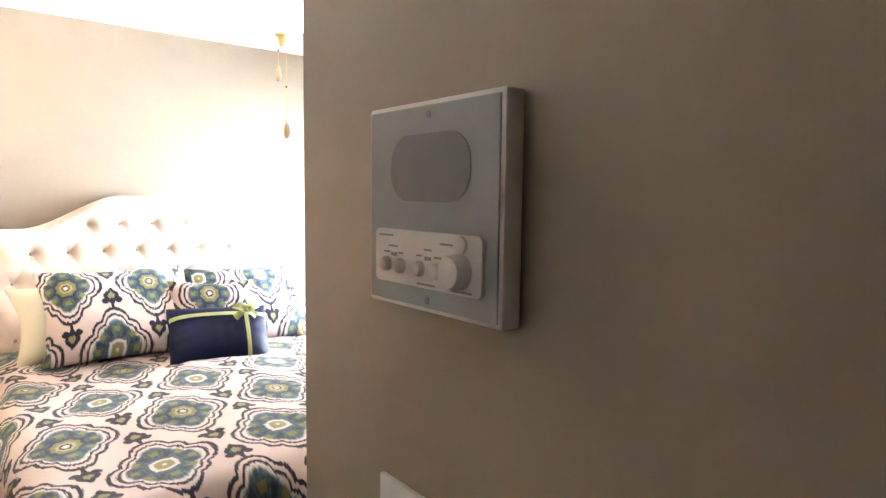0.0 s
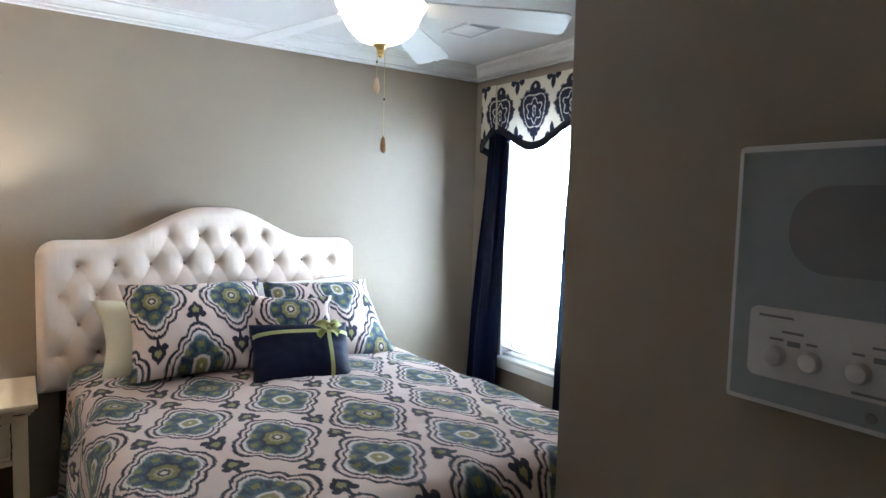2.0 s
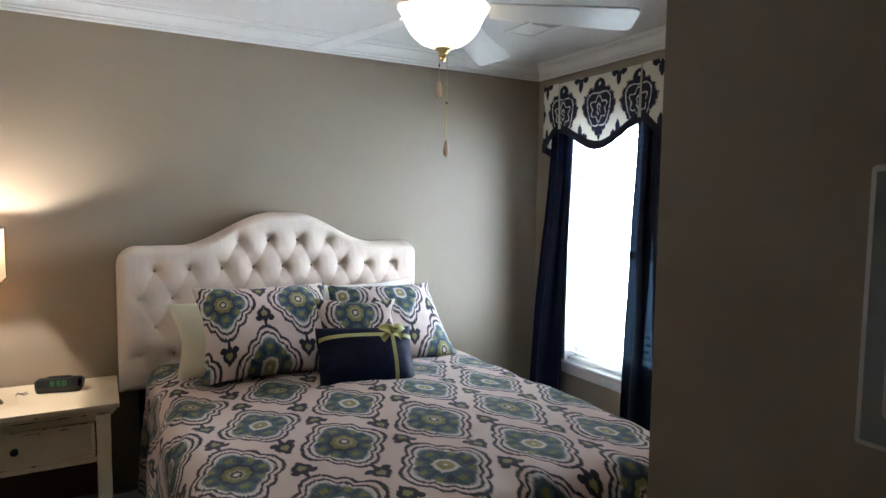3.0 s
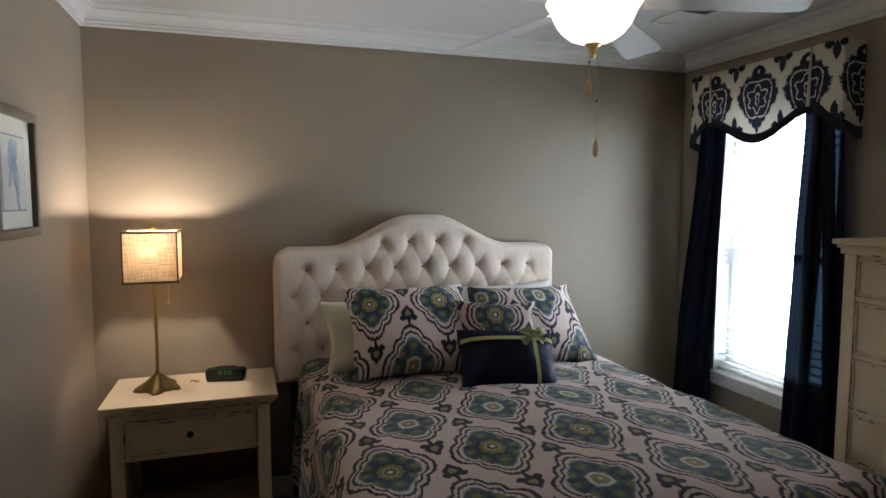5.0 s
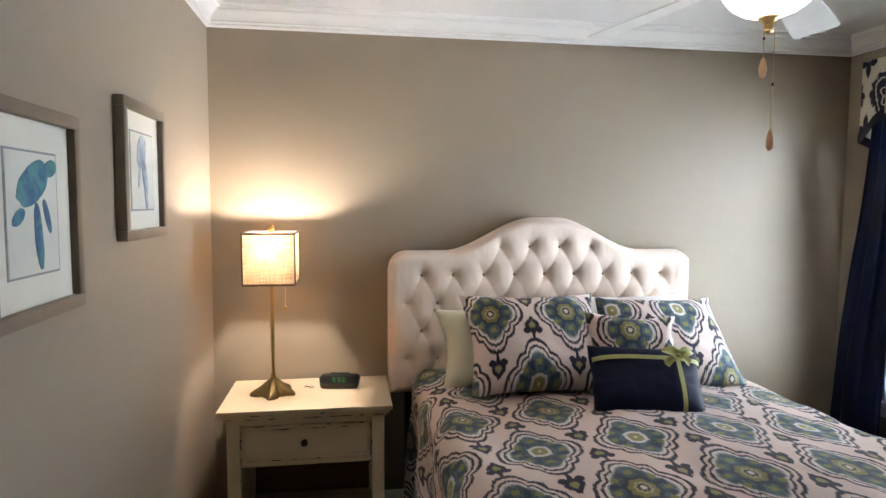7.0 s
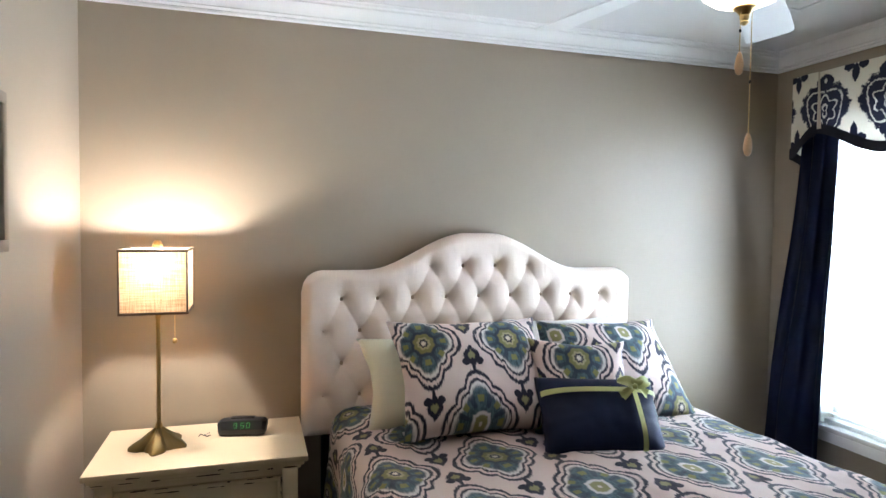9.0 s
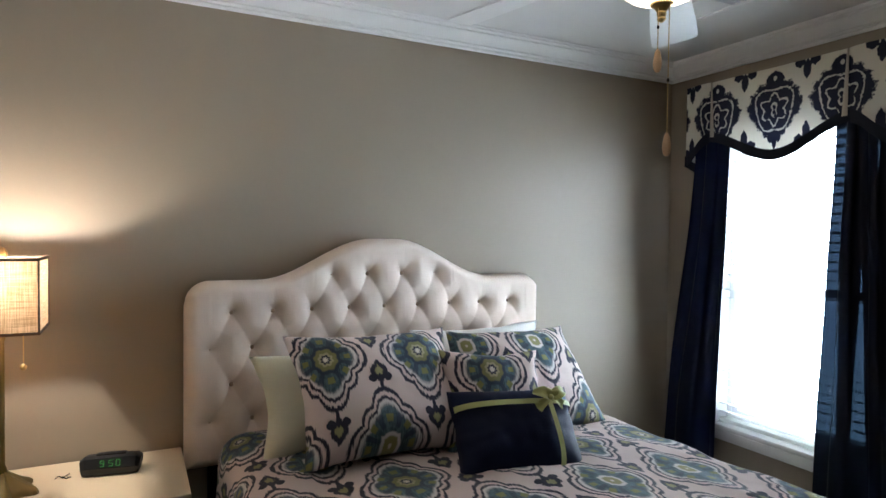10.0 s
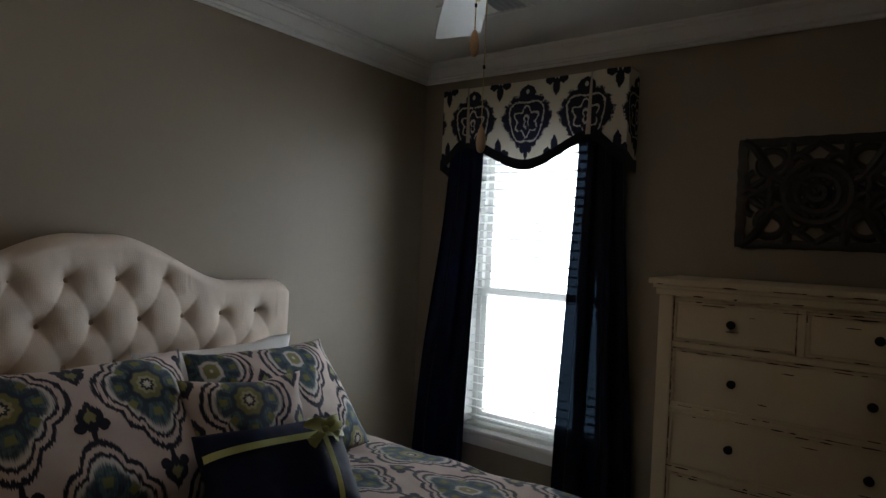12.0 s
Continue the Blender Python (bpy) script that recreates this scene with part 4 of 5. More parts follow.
def bedside_lamp():
    cx, cy, z = 0.309, -0.25, 0.715
    ob = thing("table_lamp", (cx, cy, z), "lit gold table lamp with square linen shade", "lamp")
    # a flared five-pointed leafy foot
    n = 60
    bm = bmesh.new()
    rings = []
    for r_in, hgt in ((1.0, 0.0), (0.99, 0.010), (0.86, 0.022), (0.62, 0.036), (0.38, 0.054), (0.20, 0.068), (0.10, 0.076)):
        ring = []
        for i in range(n):
            a = 2 * math.pi * i / n - math.pi / 2
            star = 0.068 + 0.036 * (0.5 + 0.5 * math.cos(5 * (a + math.pi / 2))) ** 1.4
            star += 0.004 * math.cos(15 * a)
            r = r_in * (star if r_in > 0.3 else 0.075)
            ring.append(bm.verts.new((cx + r * math.cos(a), cy + r * math.sin(a), z + hgt + 0.010 * math.cos(10 * a) * (1 - r_in) * r_in ** 0.5)))
        rings.append(ring)
    for p, q in zip(rings, rings[1:]):
        for i in range(n):
            bm.faces.new((p[i], p[(i + 1) % n], q[(i + 1) % n], q[i]))
    bm.faces.new(rings[0])
    bm.faces.new(rings[-1])
    part("base", bm, M_BRONZE, ob, "dark bronze-gold leaf-shaped base", 40)
    part("stem", lathe(bmesh.new(), [(0.013, 0.070), (0.011, 0.085), (0.0075, 0.092), (0.0075, 0.475), (0.010, 0.48), (0.010, 0.50), (0.006, 0.505), (0.006, 0.515)], pose(cx, cy, z), 20), M_GOLD, ob)
    part("socket", lathe(bmesh.new(), [(0.012, 0.515), (0.018, 0.522), (0.018, 0.575), (0.014, 0.582)], pose(cx, cy, z), 20), M_BRASS, ob)
    part("bulb", lathe(bmesh.new(), [(0.010, 0.582), (0.013, 0.592), (0.016, 0.60)], pose(cx, cy, z), 16), M_WHITE, ob)
    h = 0.110
    z0, z1 = 1.224, 1.445
    for k in range(4):
        a = k * math.pi / 2
        ux, uy = Vector((math.cos(a), math.sin(a), 0)), Vector((-math.sin(a), math.cos(a), 0))
        centre = Vector((cx, cy, 0))
        face = sheet(bmesh.new(), 6, 6, lambda s, t: centre + ux * h + uy * h * (2 * s - 1) + Vector((0, 0, z0 + (z1 - z0) * t)))
        part("shade_side", face, M_SHADE, ob, "glowing coarse linen")
        part("binding", tube(bmesh.new(), [centre + (ux + uy) * h + Vector((0, 0, z0)), centre + (ux + uy) * h + Vector((0, 0, z1))], 0.0032, 6), M_SHADETRIM, ob)
        for zz in (z0, z1):
            part("binding", tube(bmesh.new(), [centre + ux * h - uy * h + Vector((0, 0, zz)), centre + ux * h + uy * h + Vector((0, 0, zz))], 0.0050, 6), M_SHADETRIM, ob, "dark fabric edge")
    bm = bmesh.new()
    for k in range(2):
        a = k * math.pi / 2
        d = Vector((math.cos(a), math.sin(a), 0)) * h
        tube(bm, [Vector((cx, cy, z1 - 0.012)) - d, Vector((cx, cy, z1 - 0.012)) + d], 0.0016, 6)
    part("spider", bm, M_BRASS, ob)
    part("harp", tube(bmesh.new(), [(cx - 0.0, cy + 0.055 * math.sin(u * math.pi), z + 0.515 + 0.21 * u) for u in [i / 12 for i in range(13)]], 0.0018, 6), M_BRASS, ob)
    part("finial", lathe(bmesh.new(), [(0.005, 0.732), (0.006, 0.742), (0.012, 0.745), (0.0175, 0.756), (0.0175, 0.764), (0.011, 0.776), (0.003, 0.780)], pose(cx, cy, z - 0.014), 20), M_GOLD, ob, "round gold finial")
    chain = part("pull_chain", tube(bmesh.new(), [(cx + 0.06, cy - 0.03, 1.245), (cx + 0.06, cy - 0.03, 1.12)], 0.0014, 6), M_BRASS, ob)
    part("pull_knob", ball(bmesh.new(), (cx + 0.06, cy - 0.03, 1.112), 0.0095, 1.1, 12), M_GOLD, chain)
    return ob


def clock():
    ob = thing("alarm_clock", (0, 0, 0), "black digital alarm clock with green numerals", "clock")
    w, d, h = 0.185, 0.085, 0.062
    bm = bmesh.new()
    prof = [(-d / 2 + 0.006, 0.0), (-d / 2 - 0.002, h * 0.42), (-d / 2 + 0.010, h * 0.92), (-d / 2 + 0.024, h), (d / 2 - 0.012, h * 0.86), (d / 2, h * 0.5), (d / 2 - 0.004, 0.0)]
    ends = []
    for sx, k in ((-1, 0.80), (-0.86, 0.98), (-0.5, 1.0), (0.5, 1.0), (0.86, 0.98), (1, 0.80)):
        ends.append([bm.verts.new((sx * w / 2 * (0.90 + 0.10 * min(1, z / h + 0.2)), y * k, 0.002 + z * k)) for y, z in prof])
    for p, q in zip(ends, ends[1:]):
        for i in range(len(prof)):
            bm.faces.new((p[i], q[i], q[(i + 1) % len(prof)], p[(i + 1) % len(prof)]))
    bm.faces.new(ends[0])
    bm.faces.new(ends[-1])
    body = part("body", bm, M_BLACK, ob, sharp=30)
    part("snooze_bar", boxed(-0.045, 0.045, -0.015, 0.012, h - 0.002, h + 0.004, bevel=0.002), M_BLACKMETAL, ob)
    # seven-bar numerals on the leaning front
    tilt = math.atan2(0.012, h * 0.5)
    m = pose(0, -d / 2 + 0.0035, h * 0.66 + 0.002) @ pose(0, 0, 0, -math.degrees(tilt), 0, 0)
    bars = {"9": "abcdfg", "5": "acdfg", "0": "abcdef"}
    for i, ch in enumerate("950"):
        x = (-0.022, 0.004, 0.026)[i]
        bm = bmesh.new()
        for s in bars[ch]:
            hw, hh, t = 0.0055, 0.0090, 0.0010
            dims = {"a": (-hw, hw, hh - t, hh + t), "d": (-hw, hw, -hh - t, -hh + t), "g": (-hw, hw, -t, t), "b": (hw - t, hw + t, 0, hh), "c": (hw - t, hw + t, -hh, 0), "e": (-hw - t, -hw + t, -hh, 0), "f": (-hw - t, -hw + t, 0, hh)}[s]
            box(bm, x + dims[0], x + dims[1], -0.0045, -0.0030, dims[2], dims[3])
        bm.transform(m)
        part("numeral", bm, M_DIGIT, body, "green lit numeral")
    ob.matrix_world = pose(0.605, -0.185, 0.715, 0, 0, -10)


def earring():
    bm = bmesh.new()
    tube(bm, [(0.440 + 0.045 * u, -0.185 + 0.012 * math.sin(u * 6), 0.7172 + 0.004 * math.sin(u * 9) ** 2) for u in [i / 14 for i in range(15)]], 0.0016, 6)
    tube(bm, [(0.462, -0.185, 0.718), (0.470, -0.165, 0.7175), (0.478, -0.150, 0.7172)], 0.0012, 6)
    ball(bm, (0.462, -0.186, 0.7195), 0.004, 0.7, 10)
    solo("jewellery", bm, M_BLACKMETAL, (0.46, -0.18, 0.715), "small dark wiry trinket lying on the nightstand", "trinket")


nightstand()
bedside_lamp()
clock()
earring()


# ---- chest of drawers ----
def chest():
    xf, y0, y1, top = 3.015, -2.362, -1.444, 1.436
    xb = W - 0.016
    ob = thing("chest_of_drawers", (3.15, (y0 + y1) / 2, 0.0), "tall cream chest of drawers with worn edges and black knobs", "chest")
    part("top", boxed(xf - 0.035, xb, y0 - 0.032, y1 + 0.032, top - 0.022, top, bevel=0.005), M_DISTRESS, ob)
    bm = bmesh.new()
    box(bm, xf - 0.022, xb, y0 - 0.020, y1 + 0.020, top - 0.036, top - 0.022, bevel=0.005)
    box(bm, xf - 0.012, xb, y0 - 0.010, y1 + 0.010, top - 0.060, top - 0.036, bevel=0.004)
    part("moulding", bm, M_DISTRESS, ob)
    part("body", boxed(xf + 0.018, xb, y0 + 0.006, y1 - 0.006, 0.12, top - 0.060), M_DISTRESS, ob)
    for y in (y0, y1 - 0.052):
        part("corner_post", boxed(xf, xf + 0.05, y, y + 0.052, 0.0, top - 0.060, bevel=0.004), M_DISTRESS, ob)
        part("foot", boxed(xb - 0.05, xb, y, y + 0.052, 0.0, 0.12, bevel=0.004), M_DISTRESS, ob)
    part("plinth", boxed(xf + 0.004, xf + 0.022, y0 + 0.052, y1 - 0.052, 0.07, 0.125, bevel=0.003), M_DISTRESS, ob)
    ya, yb = y0 + 0.052, y1 - 0.052
    mid = (ya + yb) / 2
    rows = [(1.214, 1.358), (0.980, 1.186), (0.756, 0.958), (0.548, 0.736), (0.345, 0.540), (0.145, 0.325)]
    rails = [rows[0][1] + 0.005] + [(a[0] + b[1]) / 2 for a, b in zip(rows, rows[1:])]
    for i, z in enumerate(rails):
        part("rail", boxed(xf + 0.005, xf + 0.019, ya, yb, z - 0.0095 if i else z - 0.003, z + 0.0095 if i else z + 0.004, bevel=0.002), M_DISTRESS, ob)
    part("divider", boxed(xf + 0.005, xf + 0.019, mid - 0.011, mid + 0.011, rows[0][0] - 0.004, rows[0][1] + 0.002, bevel=0.002), M_DISTRESS, ob)
    fronts = [(mid + 0.014, yb - 0.003, *rows[0]), (ya + 0.003, mid - 0.014, *rows[0])] + [(ya + 0.003, yb - 0.003, *r) for r in rows[1:]]
    for k, (a, b, z0, z1) in enumerate(fronts):
        drawer = part("drawer", boxed(xf + 0.010, xf + 0.03, a, b, z0, z1, bevel=0.002), M_DISTRESS, ob)
        rim = 0.010
        bm = bmesh.new()
        for p in ((a, b, z1 - rim, z1), (a, b, z0, z0 + rim), (a, a + rim, z0 + rim, z1 - rim), (b - rim, b, z0 + rim, z1 - rim)):
            box(bm, xf + 0.003, xf + 0.0105, p[0], p[1], p[2], p[3], bevel=0.002, segs=1)
        part("drawer_rim", bm, M_DISTRESS, drawer)
        spots = [(a + b) / 2] if k < 2 else [y1 - 0.260, y0 + 0.260]
        for y in spots:
            knob(drawer, (xf + 0.010, y, (z0 + z1) / 2 + 0.004), (-1, 0, 0))
        runs = [((a, z1), (b, z1)), ((a, z0), (b, z0)), ((a, z1 - rim), (b, z1 - rim)), ((a, z0), (a, z1)), ((b, z0), (b, z1))]
        part("worn_edge", chips(bmesh.new(), runs, 26 if k < 2 else 40, 20 + k, lambda p, q: Vector((xf + 0.0022, p, q))), M_CHIP, drawer, "bared dark wood")
        part("worn_spot", chips(bmesh.new(), [((a + 0.05, z0 + 0.05), (b - 0.05, z0 + 0.05)), ((a + 0.05, z1 - 0.04), (b - 0.05, z1 - 0.04))], 3, 60 + k, lambda p, q: Vector((xf + 0.0093, p, q))), M_CHIP, drawer, "bared dark wood")
    part("worn_edge", chips(bmesh.new(), [((y0 - 0.02, top - 0.020), (y1 + 0.02, top - 0.020))], 14, 41, lambda p, q: Vector((xf - 0.0362, p, q))), M_CHIP, ob, "bared dark wood")
    part("worn_edge", chips(bmesh.new(), [((y0, top - 0.058), (y1, top - 0.058))], 12, 43, lambda p, q: Vector((xf - 0.0132, p, q))), M_CHIP, ob, "bared dark wood")
    return ob


chest()


# ---- things on the walls ----
def fret_panel():
    y0, y1, z0, z1 = -2.17, -1.615, 1.56, 1.99
    x = W
    ob = thing("carved_wall_panel", (x, (y0 + y1) / 2, z0), "dark carved openwork wooden panel hanging above the chest", "wall art")
    cy, cz = (y0 + y1) / 2, (z0 + z1) / 2
    outline = []
    n = 96
    for i in range(n):
        a = 2 * math.pi * i / n
        c, s = math.cos(a), math.sin(a)
        k = 1 / max(abs(c), abs(s))
        wav = 1 - 0.014 * (0.5 + 0.5 * math.cos(a * 24))
        outline.append((c * k * (y1 - y0) / 2 * wav, s * k * (z1 - z0) / 2 * wav))
    bm = bmesh.new()
    for d0, d1 in ((1.0, 0.90),):
        ring = []
        for scale, depth in ((1.0, 0.003), (1.0, 0.016), (0.94, 0.022), (0.87, 0.016), (0.87, 0.003)):
            ring.append([bm.verts.new((x - depth, cy + a * (1 - (1 - scale) * 1.0), cz + b * (1 - (1 - scale) * 1.25))) for a, b in outline])
        ring.append(ring[0])
        for p, q in zip(ring, ring[1:]):
            for i in range(n):
                bm.faces.new((p[i], p[(i + 1) % n], q[(i + 1) % n], q[i]))
    part("border", bm, M_CARVED, ob, sharp=60)

    def strand(pts, r=0.010):
        bm = bmesh.new()
        tube(bm, [(x - 0.012, cy + a, cz + b) for a, b in pts], r, 8)
        return bm

    hw, hh = (y1 - y0) / 2 * 0.92, (z1 - z0) / 2 * 0.90
    for sy in (1, -1):
        for sz in (1, -1):
            for k, (ca, cb, rad) in enumerate(((0.26, 0.52, 0.045), (0.60, 0.58, 0.055), (0.80, 0.24, 0.045), (0.45, 0.16, 0.05))):
                pts = [(sy * (ca * hw + rad * (1 - 0.16 * u) * math.cos(u * 5.6 + k)), sz * (cb * hh + rad * (1 - 0.16 * u) * math.sin(u * 5.6 + k))) for u in [i / 20 for i in range(21)]]
                part("scroll", strand(pts, 0.015), M_CARVED, ob)
            pts = [(sy * hw * u, sz * hh * (u ** 1.4 + 0.12 * math.sin(u * 9))) for u in [i / 16 for i in range(17)]]
            part("branch", strand(pts, 0.017), M_CARVED, ob)
            pts = [(sy * hw * (1 - u), sz * hh * (0.98 * u)) for u in [i / 12 for i in range(13)]]
            part("branch", strand(pts, 0.014), M_CARVED, ob)
    for rad, r in ((0.112, 0.019), (0.072, 0.018), (0.03, 0.02)):
        part("rosette", strand([(rad * math.cos(2 * math.pi * i / 28), rad * math.sin(2 * math.pi * i / 28)) for i in range(29)], r), M_CARVED, ob)
    for sy in (1, -1):
        part("upright", strand([(sy * hw * 0.36, hh * u) for u in (-1, -0.6, -0.2, 0.2, 0.6, 1)], 0.016), M_CARVED, ob)
    for i in range(8):
        a = 2 * math.pi * i / 8
        part("petal", strand([(u * 0.10 * math.cos(a), u * 0.10 * math.sin(a)) for u in (0.2, 0.4, 0.6, 0.8, 1.0)], 0.011), M_CARVED, ob)


def framed_picture(y0, y1, z0, z1, wash, label, kind):
    ob = thing("framed_picture", (0.0, (y0 + y1) / 2, z0), label, "picture", "pictures on the wall")
    f = 0.030
    for a, b, c, d in ((y0, y1, z1 - f, z1), (y0, y1, z0, z0 + f), (y0, y0 + f, z0 + f, z1 - f), (y1 - f, y1, z0 + f, z1 - f)):
        part("frame_side", boxed(0.001, 0.032, a, b, c, d, bevel=0.003), M_PICFRAME, ob)
    part("lip", boxed(0.006, 0.020, y0 + f - 0.002, y0 + f + 0.004, z0 + f, z1 - f), M_BLACK, ob)
    part("mat_board", boxed(0.003, 0.014, y0 + f - 0.002, y1 - f + 0.002, z0 + f - 0.002, z1 - f + 0.002), M_MAT, ob)
    w, h = (y1 - y0), (z1 - z0)
    a, b, c, d = y0 + 0.24 * w, y1 - 0.24 * w, z0 + 0.22 * h, z1 - 0.22 * h
    part("bevel_line", boxed(0.0135, 0.0150, a - 0.005, b + 0.005, c - 0.005, d + 0.005), M_MATLINE, ob)
    paper = part("paper", boxed(0.0145, 0.0160, a, b, c, d), M_PAPER, ob)
    cy, cz = (a + b) / 2, (c + d) / 2

    def blot(name, oy, oz, ry, rz, turn):
        n = 28
        pts = []
        for i in range(n):
            t = 2 * math.pi * i / n
            k = 1 + 0.10 * noise.noise((math.cos(t) * 2 + oy * 40, math.sin(t) * 2, 1.0))
            p, q = ry * k * math.cos(t), rz * k * math.sin(t)
            pts.append((p * math.cos(turn) - q * math.sin(turn), p * math.sin(turn) + q * math.cos(turn)))
        part(name, prism(bmesh.new(), pts, lambda p, q, dd: Vector((0.0172 - 0.001 * dd, cy + oy + p, cz + oz + q))), wash, paper)

    s = w / 0.36 * 1.25
    if kind == 0:
        blot("brush_mark", 0.0, 0.045 * s, 0.052 * s, 0.028 * s, 0.5)
        blot("brush_mark", 0.055 * s, 0.070 * s, 0.020 * s, 0.013 * s, 0.3)
        blot("brush_mark", 0.012 * s, -0.035 * s, 0.012 * s, 0.052 * s, 0.1)
        blot("brush_mark", 0.040 * s, -0.005 * s, 0.008 * s, 0.028 * s, 0.35)
        blot("brush_mark", -0.045 * s, -0.005 * s, 0.020 * s, 0.010 * s, 0.5)
    else:
        blot("brush_mark", -0.005 * s, 0.045 * s, 0.028 * s, 0.040 * s, -0.4)
        blot("brush_mark", 0.015 * s, -0.010 * s, 0.016 * s, 0.045 * s, 0.3)
        blot("brush_mark", 0.020 * s, -0.060 * s, 0.008 * s, 0.030 * s, 0.2)
        blot("brush_mark", -0.022 * s, -0.010 * s, 0.007 * s, 0.028 * s, -0.3)
    glass = part("glazing", boxed(0.0195, 0.0210, y0 + f - 0.002, y1 - f + 0.002, z0 + f - 0.002, z1 - f + 0.002), M_GLASS, ob, "clear picture glass")
    glass.visible_shadow = False
    return ob


def intercom():
    x, y0, y1, z0, z1 = ENTRY, -3.331, -3.166, 1.441, 1.602
    xf = x - 0.018
    ob = thing("intercom_panel", (x, (y0 + y1) / 2, z0), "grey wall intercom with white edge and round knobs", "intercom")
    part("case", boxed(xf, x, y0, y1, z0, z1, bevel=0.003), M_PANELWHITE, ob, "white plastic case")
    part("face_plate", boxed(xf - 0.0012, xf + 0.002, y0 + 0.004, y1 - 0.004, z0 + 0.004, z1 - 0.004, bevel=0.0006, segs=1), M_PANEL, ob)
    cy = (y0 + y1) / 2

    def rounded(a, b, c, d, r):
        pts = []
        for sy, sz, st in ((b - r, d - r, 0), (a + r, d - r, 1), (a + r, c + r, 2), (b - r, c + r, 3)):
            for k in range(7):
                t = (st + k / 6) * math.pi / 2
                pts.append((sy + r * math.cos(t), sz + r * math.sin(t)))
        return pts

    part("speaker_grille", prism(bmesh.new(), rounded(-3.299, -3.201, 1.526, 1.577, 0.0230), lambda p, q, d: Vector((xf - 0.0018 + 0.001 * d, p, q))), M_GRILLE, ob, "dark rounded speaker mesh")
    ctl = part("control_plate", prism(bmesh.new(), rounded(-3.314, -3.182, 1.4605, 1.5035, 0.005), lambda p, q, d: Vector((xf - 0.0036 + 0.003 * d, p, q))), M_PANELWHITE, ob)
    for k, y in enumerate((-3.199, -3.219, -3.244, -3.266)):
        q = Matrix.Translation((xf - 0.0034, y, 1.4750)) @ Matrix.Rotation(radians(-90), 4, "Y")
        part("button", lathe(bmesh.new(), [(0.0062, 0.0), (0.0060, 0.003), (0.0048, 0.0052), (0.0026, 0.0062), (0.0005, 0.0065)], q, 18), M_PANELWHITE, ctl, "round white button")
    q = Matrix.Translation((xf - 0.0034, -3.291, 1.4775)) @ Matrix.Rotation(radians(-90), 4, "Y")
    part("dial", lathe(bmesh.new(), [(0.0130, 0.0), (0.0122, 0.009), (0.0108, 0.0118), (0.002, 0.0125)], q, 24), M_PANELWHITE, ctl, "round cream volume dial")
    q = Matrix.Translation((xf - 0.0034, -3.293, 1.4965)) @ Matrix.Rotation(radians(-90), 4, "Y")
    part("indicator", lathe(bmesh.new(), [(0.0062, 0.0), (0.0058, 0.002), (0.0042, 0.0030)], q, 18), M_PANELWHITE, ctl)
    bm = bmesh.new()
    for y, z, w in ((-3.198, 1.4985, 0.020), (-3.208, 1.4900, 0.012), (-3.199, 1.4850, 0.008), (-3.219, 1.4850, 0.006), (-3.254, 1.4900, 0.009), (-3.243, 1.4850, 0.006), (-3.266, 1.4850, 0.008), (-3.276, 1.4955, 0.014), (-3.252, 1.4635, 0.022), (-3.293, 1.4630, 0.022)):
        box(bm, xf - 0.0042, xf - 0.0034, y - w / 2, y + w / 2, z - 0.0007, z + 0.0007)
    for y in (-3.209, -3.254):
        box(bm, xf - 0.0042, xf - 0.0034, y - 0.0036, y + 0.0036, 1.4820, 1.4850)
    part("lettering_bar", bm, M_PRINT, ctl, "unreadable grey print")
    for z in (z1 - 0.011, z0 + 0.010):
        q = Matrix.Translation((xf - 0.0010, cy - 0.002, z)) @ Matrix.Rotation(radians(-90), 4, "Y")
        part("screw", lathe(bmesh.new(), [(0.0030, 0.0), (0.0027, 0.001), (0.0012, 0.0014)], q, 14), M_PRINT, ob)


def switch_plate():
    x, y1, z1 = ENTRY, -3.163, 1.280
    ob = thing("light_switch", (x, y1 - 0.06, 1.20), "white plastic light switch plate on the wall", "light switch")
    part("plate", boxed(x - 0.006, x, y1 - 0.116, y1, z1 - 0.116, z1, bevel=0.003), M_PANELWHITE, ob)
    for k in (0.035, 0.081):
        part("toggle", boxed(x - 0.013, x - 0.004, y1 - k - 0.005, y1 - k + 0.005, z1 - 0.064, z1 - 0.046, bevel=0.002), M_PANELWHITE, ob)


fret_panel()
framed_picture(-1.885, -1.495, 1.335, 1.775, M_WASH1, "wood-framed watercolour of blue-green shapes in a wide mat", 0)
framed_picture(-1.205, -0.822, 1.466, 1.880, M_WASH2, "wood-framed watercolour of pale blue shapes in a wide mat", 1)
intercom()
switch_plate()


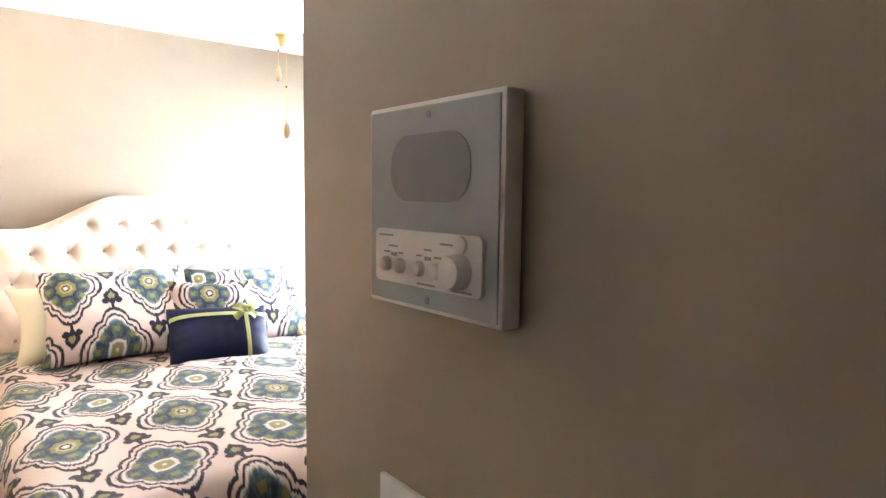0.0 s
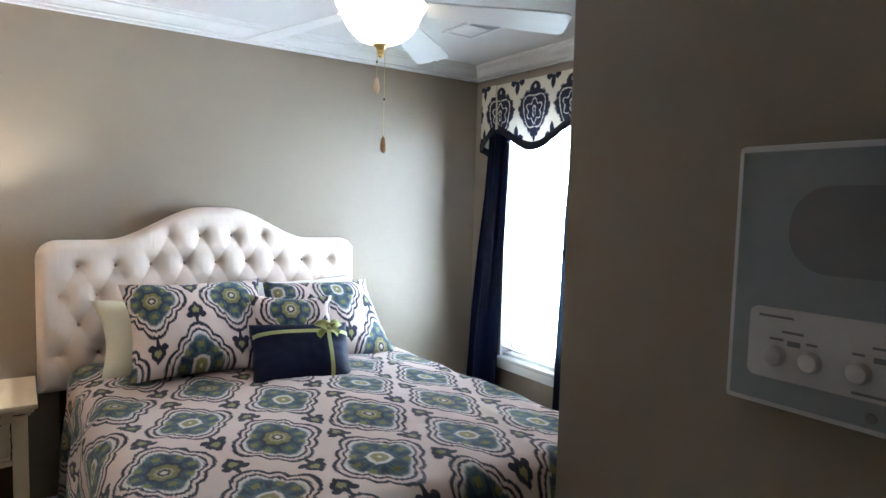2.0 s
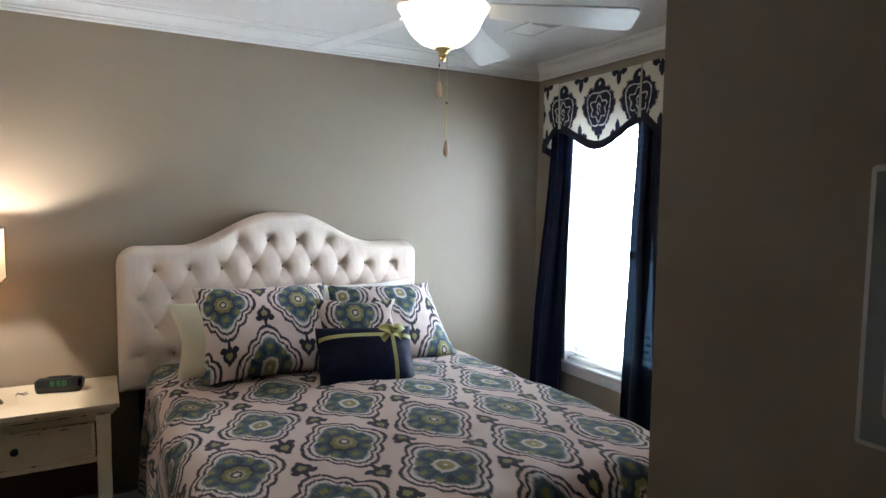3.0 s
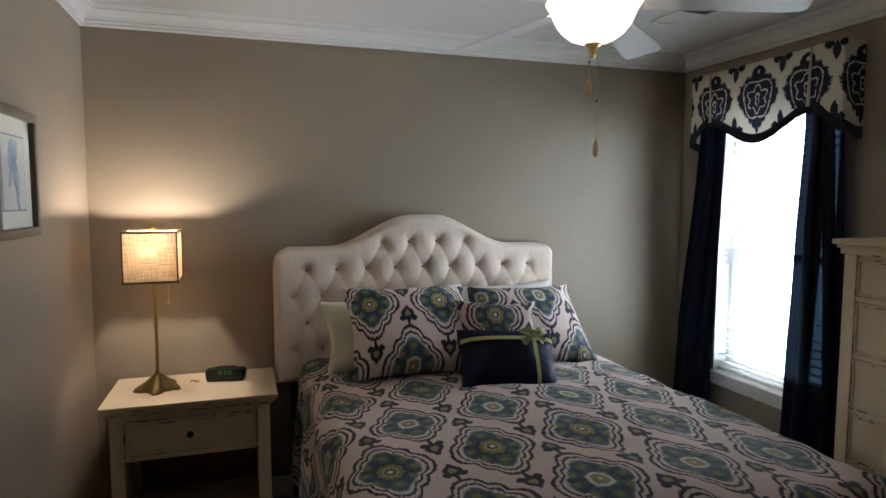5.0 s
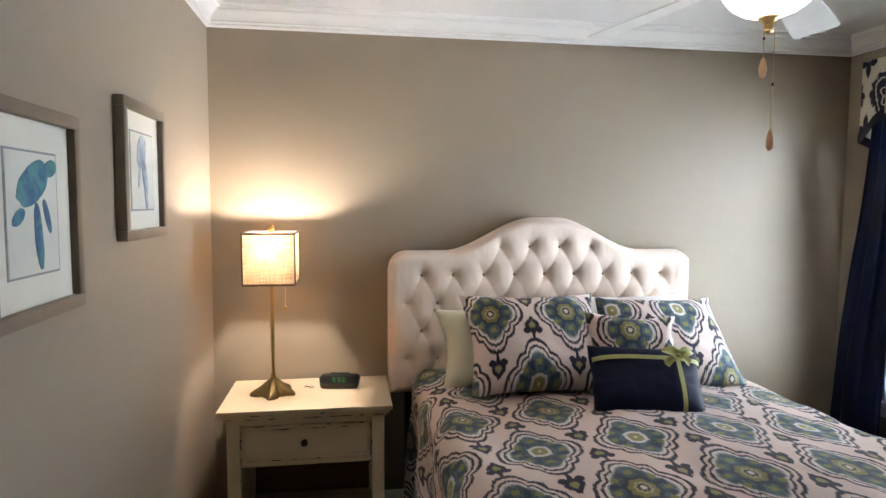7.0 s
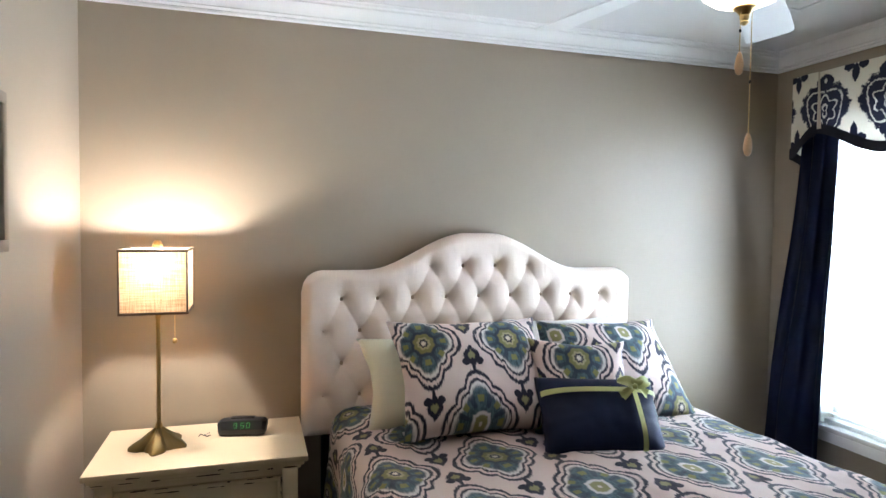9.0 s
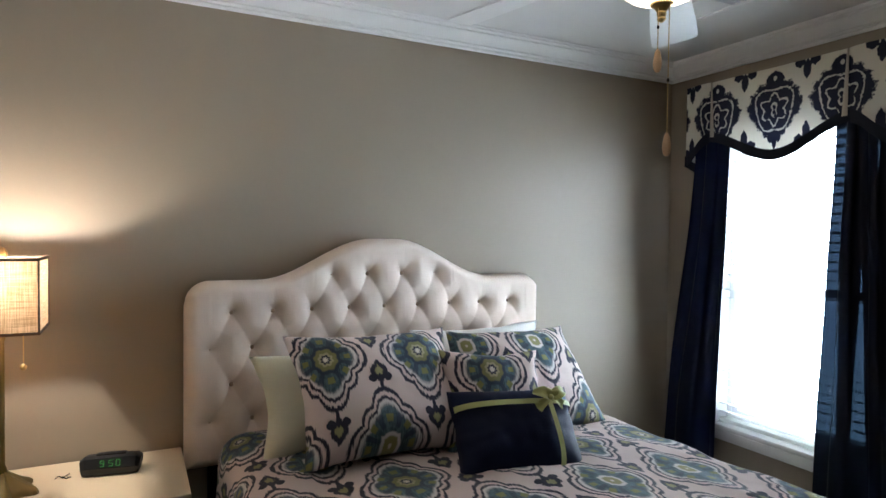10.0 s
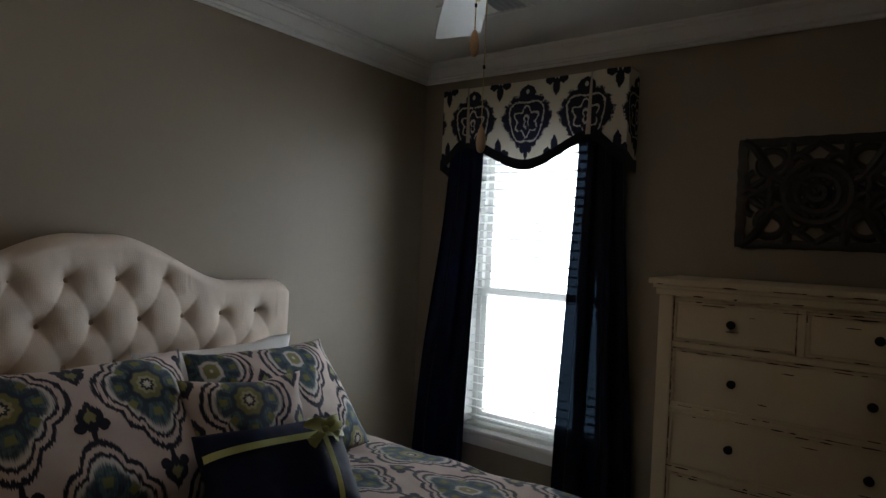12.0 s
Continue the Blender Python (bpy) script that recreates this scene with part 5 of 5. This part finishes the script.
# ---- ceiling ----
def fan():
    cx, cy = 1.897, -1.346
    ob = thing("ceiling_fan", (cx, cy, CEIL), "white five-bladed ceiling fan with a lit glass bowl", "ceiling fan")
    at = pose(cx, cy, 0)
    part("canopy", lathe(bmesh.new(), [(0.075, CEIL), (0.085, CEIL - 0.02), (0.08, CEIL - 0.045), (0.05, CEIL - 0.06)], at, 36), M_FANWHITE, ob)
    part("motor_housing", lathe(bmesh.new(), [(0.05, CEIL - 0.06), (0.12, CEIL - 0.075), (0.135, CEIL - 0.10), (0.135, CEIL - 0.16), (0.11, CEIL - 0.185), (0.07, CEIL - 0.195)], at, 40), M_FANWHITE, ob)
    part("light_fitter", lathe(bmesh.new(), [(0.07, 2.291), (0.085, 2.288), (0.085, 2.272), (0.06, 2.268)], at, 36), M_FANWHITE, ob)
    bowl = [(0.166, 2.285), (0.168, 2.280), (0.160, 2.268), (0.150, 2.252), (0.142, 2.232), (0.130, 2.206), (0.108, 2.178), (0.080, 2.157), (0.05, 2.145), (0.022, 2.138)]
    inner = [(r - 0.004, z + 0.004) for r, z in reversed(bowl)]
    part("glass_bowl", lathe(bmesh.new(), bowl + inner, at, 48), M_BOWL, ob, "lit frosted glass bowl")
    part("finial", lathe(bmesh.new(), [(0.030, 2.144), (0.030, 2.136), (0.020, 2.130), (0.012, 2.118), (0.013, 2.112), (0.010, 2.104), (0.012, 2.100), (0.004, 2.092)], at, 24), M_BRASS, ob, "brass finial")
    for k in range(5):
        a = radians(40 + 72 * k)
        turn = Matrix.Translation((cx, cy, 2.284)) @ Matrix.Rotation(a, 4, "Z") @ Matrix.Rotation(radians(3.6), 4, "Y") @ Matrix.Rotation(radians(-11), 4, "X")
        outline = []
        r0, r1 = 0.17, 0.695
        half = lambda f: 0.054 + 0.024 * smooth01(f)
        for i in range(13):
            f = i / 12
            outline.append((r0 + (r1 - 0.024 - r0) * f, half(f)))
        # a straight end with small rounded corners
        for side in (1, -1):
            for i in range(1, 6):
                t = (i / 6 if side > 0 else 1 - i / 6) * math.pi / 2
                outline.append((r1 - 0.024 + 0.024 * math.sin(t), side * (0.054 + 0.024 * math.cos(t))))
        for i in range(13):
            f = 1 - i / 12
            outline.append((r0 + (r1 - 0.024 - r0) * f, -half(f)))
        blade = part("blade", prism(bmesh.new(), outline, lambda p, q, d: turn @ Vector((p, q, -0.003 + 0.006 * d))), M_FANWHITE, ob)
        arm = boxed(0.09, 0.25, -0.018, 0.018, 0.004, 0.010, bevel=0.002)
        arm.transform(turn)
        part("blade_arm", arm, M_FANWHITE, blade)
    for ox, oy, zt, zb in ((0.008, 0.012, 2.262, 1.80), (-0.006, -0.006, 2.262, 2.015)):
        px, py = cx + ox + (0.0 if zb < 1.9 else -0.012), cy + oy + (-0.03 if zb < 1.9 else 0.0)
        bm = tube(bmesh.new(), [(px, py, 2.125), (px, py, zb)], 0.0011, 5)
        n = int((2.125 - zb) / 0.012)
        for i in range(n):
            ball(bm, (px, py, 2.12 - i * 0.012), 0.0019, 1.0, 6)
        chain = part("pull_chain", bm, M_BRASS, ob, "fine beaded chain")
        part("pull_knob", lathe(bmesh.new(), [(0.003, zb + 0.004), (0.007, zb - 0.004), (0.0105, zb - 0.022), (0.0115, zb - 0.034), (0.009, zb - 0.050), (0.004, zb - 0.056)], pose(px, py, 0), 18), M_PALEWOOD, chain, "pale wooden pull")
        part("link", ball(bmesh.new(), (px, py, zb + 0.14 if zb < 1.9 else zb + 0.06), 0.0035, 1.6, 8), M_BLACKMETAL, chain)


def vent():
    x0, x1, y0, y1 = 2.675, 2.875, -0.950, -0.600
    ob = thing("ceiling_vent", (2.775, -0.775, CEIL), "white ceiling air vent with one grey open louvre", "vent")
    z = CEIL
    bm = bmesh.new()
    f = 0.024
    for p in ((x0, x1, y0, y0 + f), (x0, x1, y1 - f, y1), (x0, x0 + f, y0 + f, y1 - f), (x1 - f, x1, y0 + f, y1 - f)):
        box(bm, *p, z - 0.010, z, bevel=0.003, segs=1)
    part("frame", bm, M_FANWHITE, ob)
    split = y0 + 0.150
    part("backing", boxed(x0 + f, x1 - f, y0 + f, split, z - 0.0015, z), M_VENT, ob, "grey duct opening")
    part("cover", boxed(x0 + f, x1 - f, split, y1 - f, z - 0.005, z, bevel=0.001), M_FANWHITE, ob, "white closed cover")
    for i in range(5):
        y = y0 + f + 0.014 + i * (split - y0 - f - 0.026) / 4
        bm = boxed(x0 + f, x1 - f, y - 0.010, y + 0.010, z - 0.006, z - 0.0048)
        bmesh.ops.rotate(bm, cent=(0, y, z - 0.0055), matrix=Matrix.Rotation(radians(18), 3, "X"), verts=bm.verts)
        part("slat", bm, M_VENT, ob)


fan()
vent()
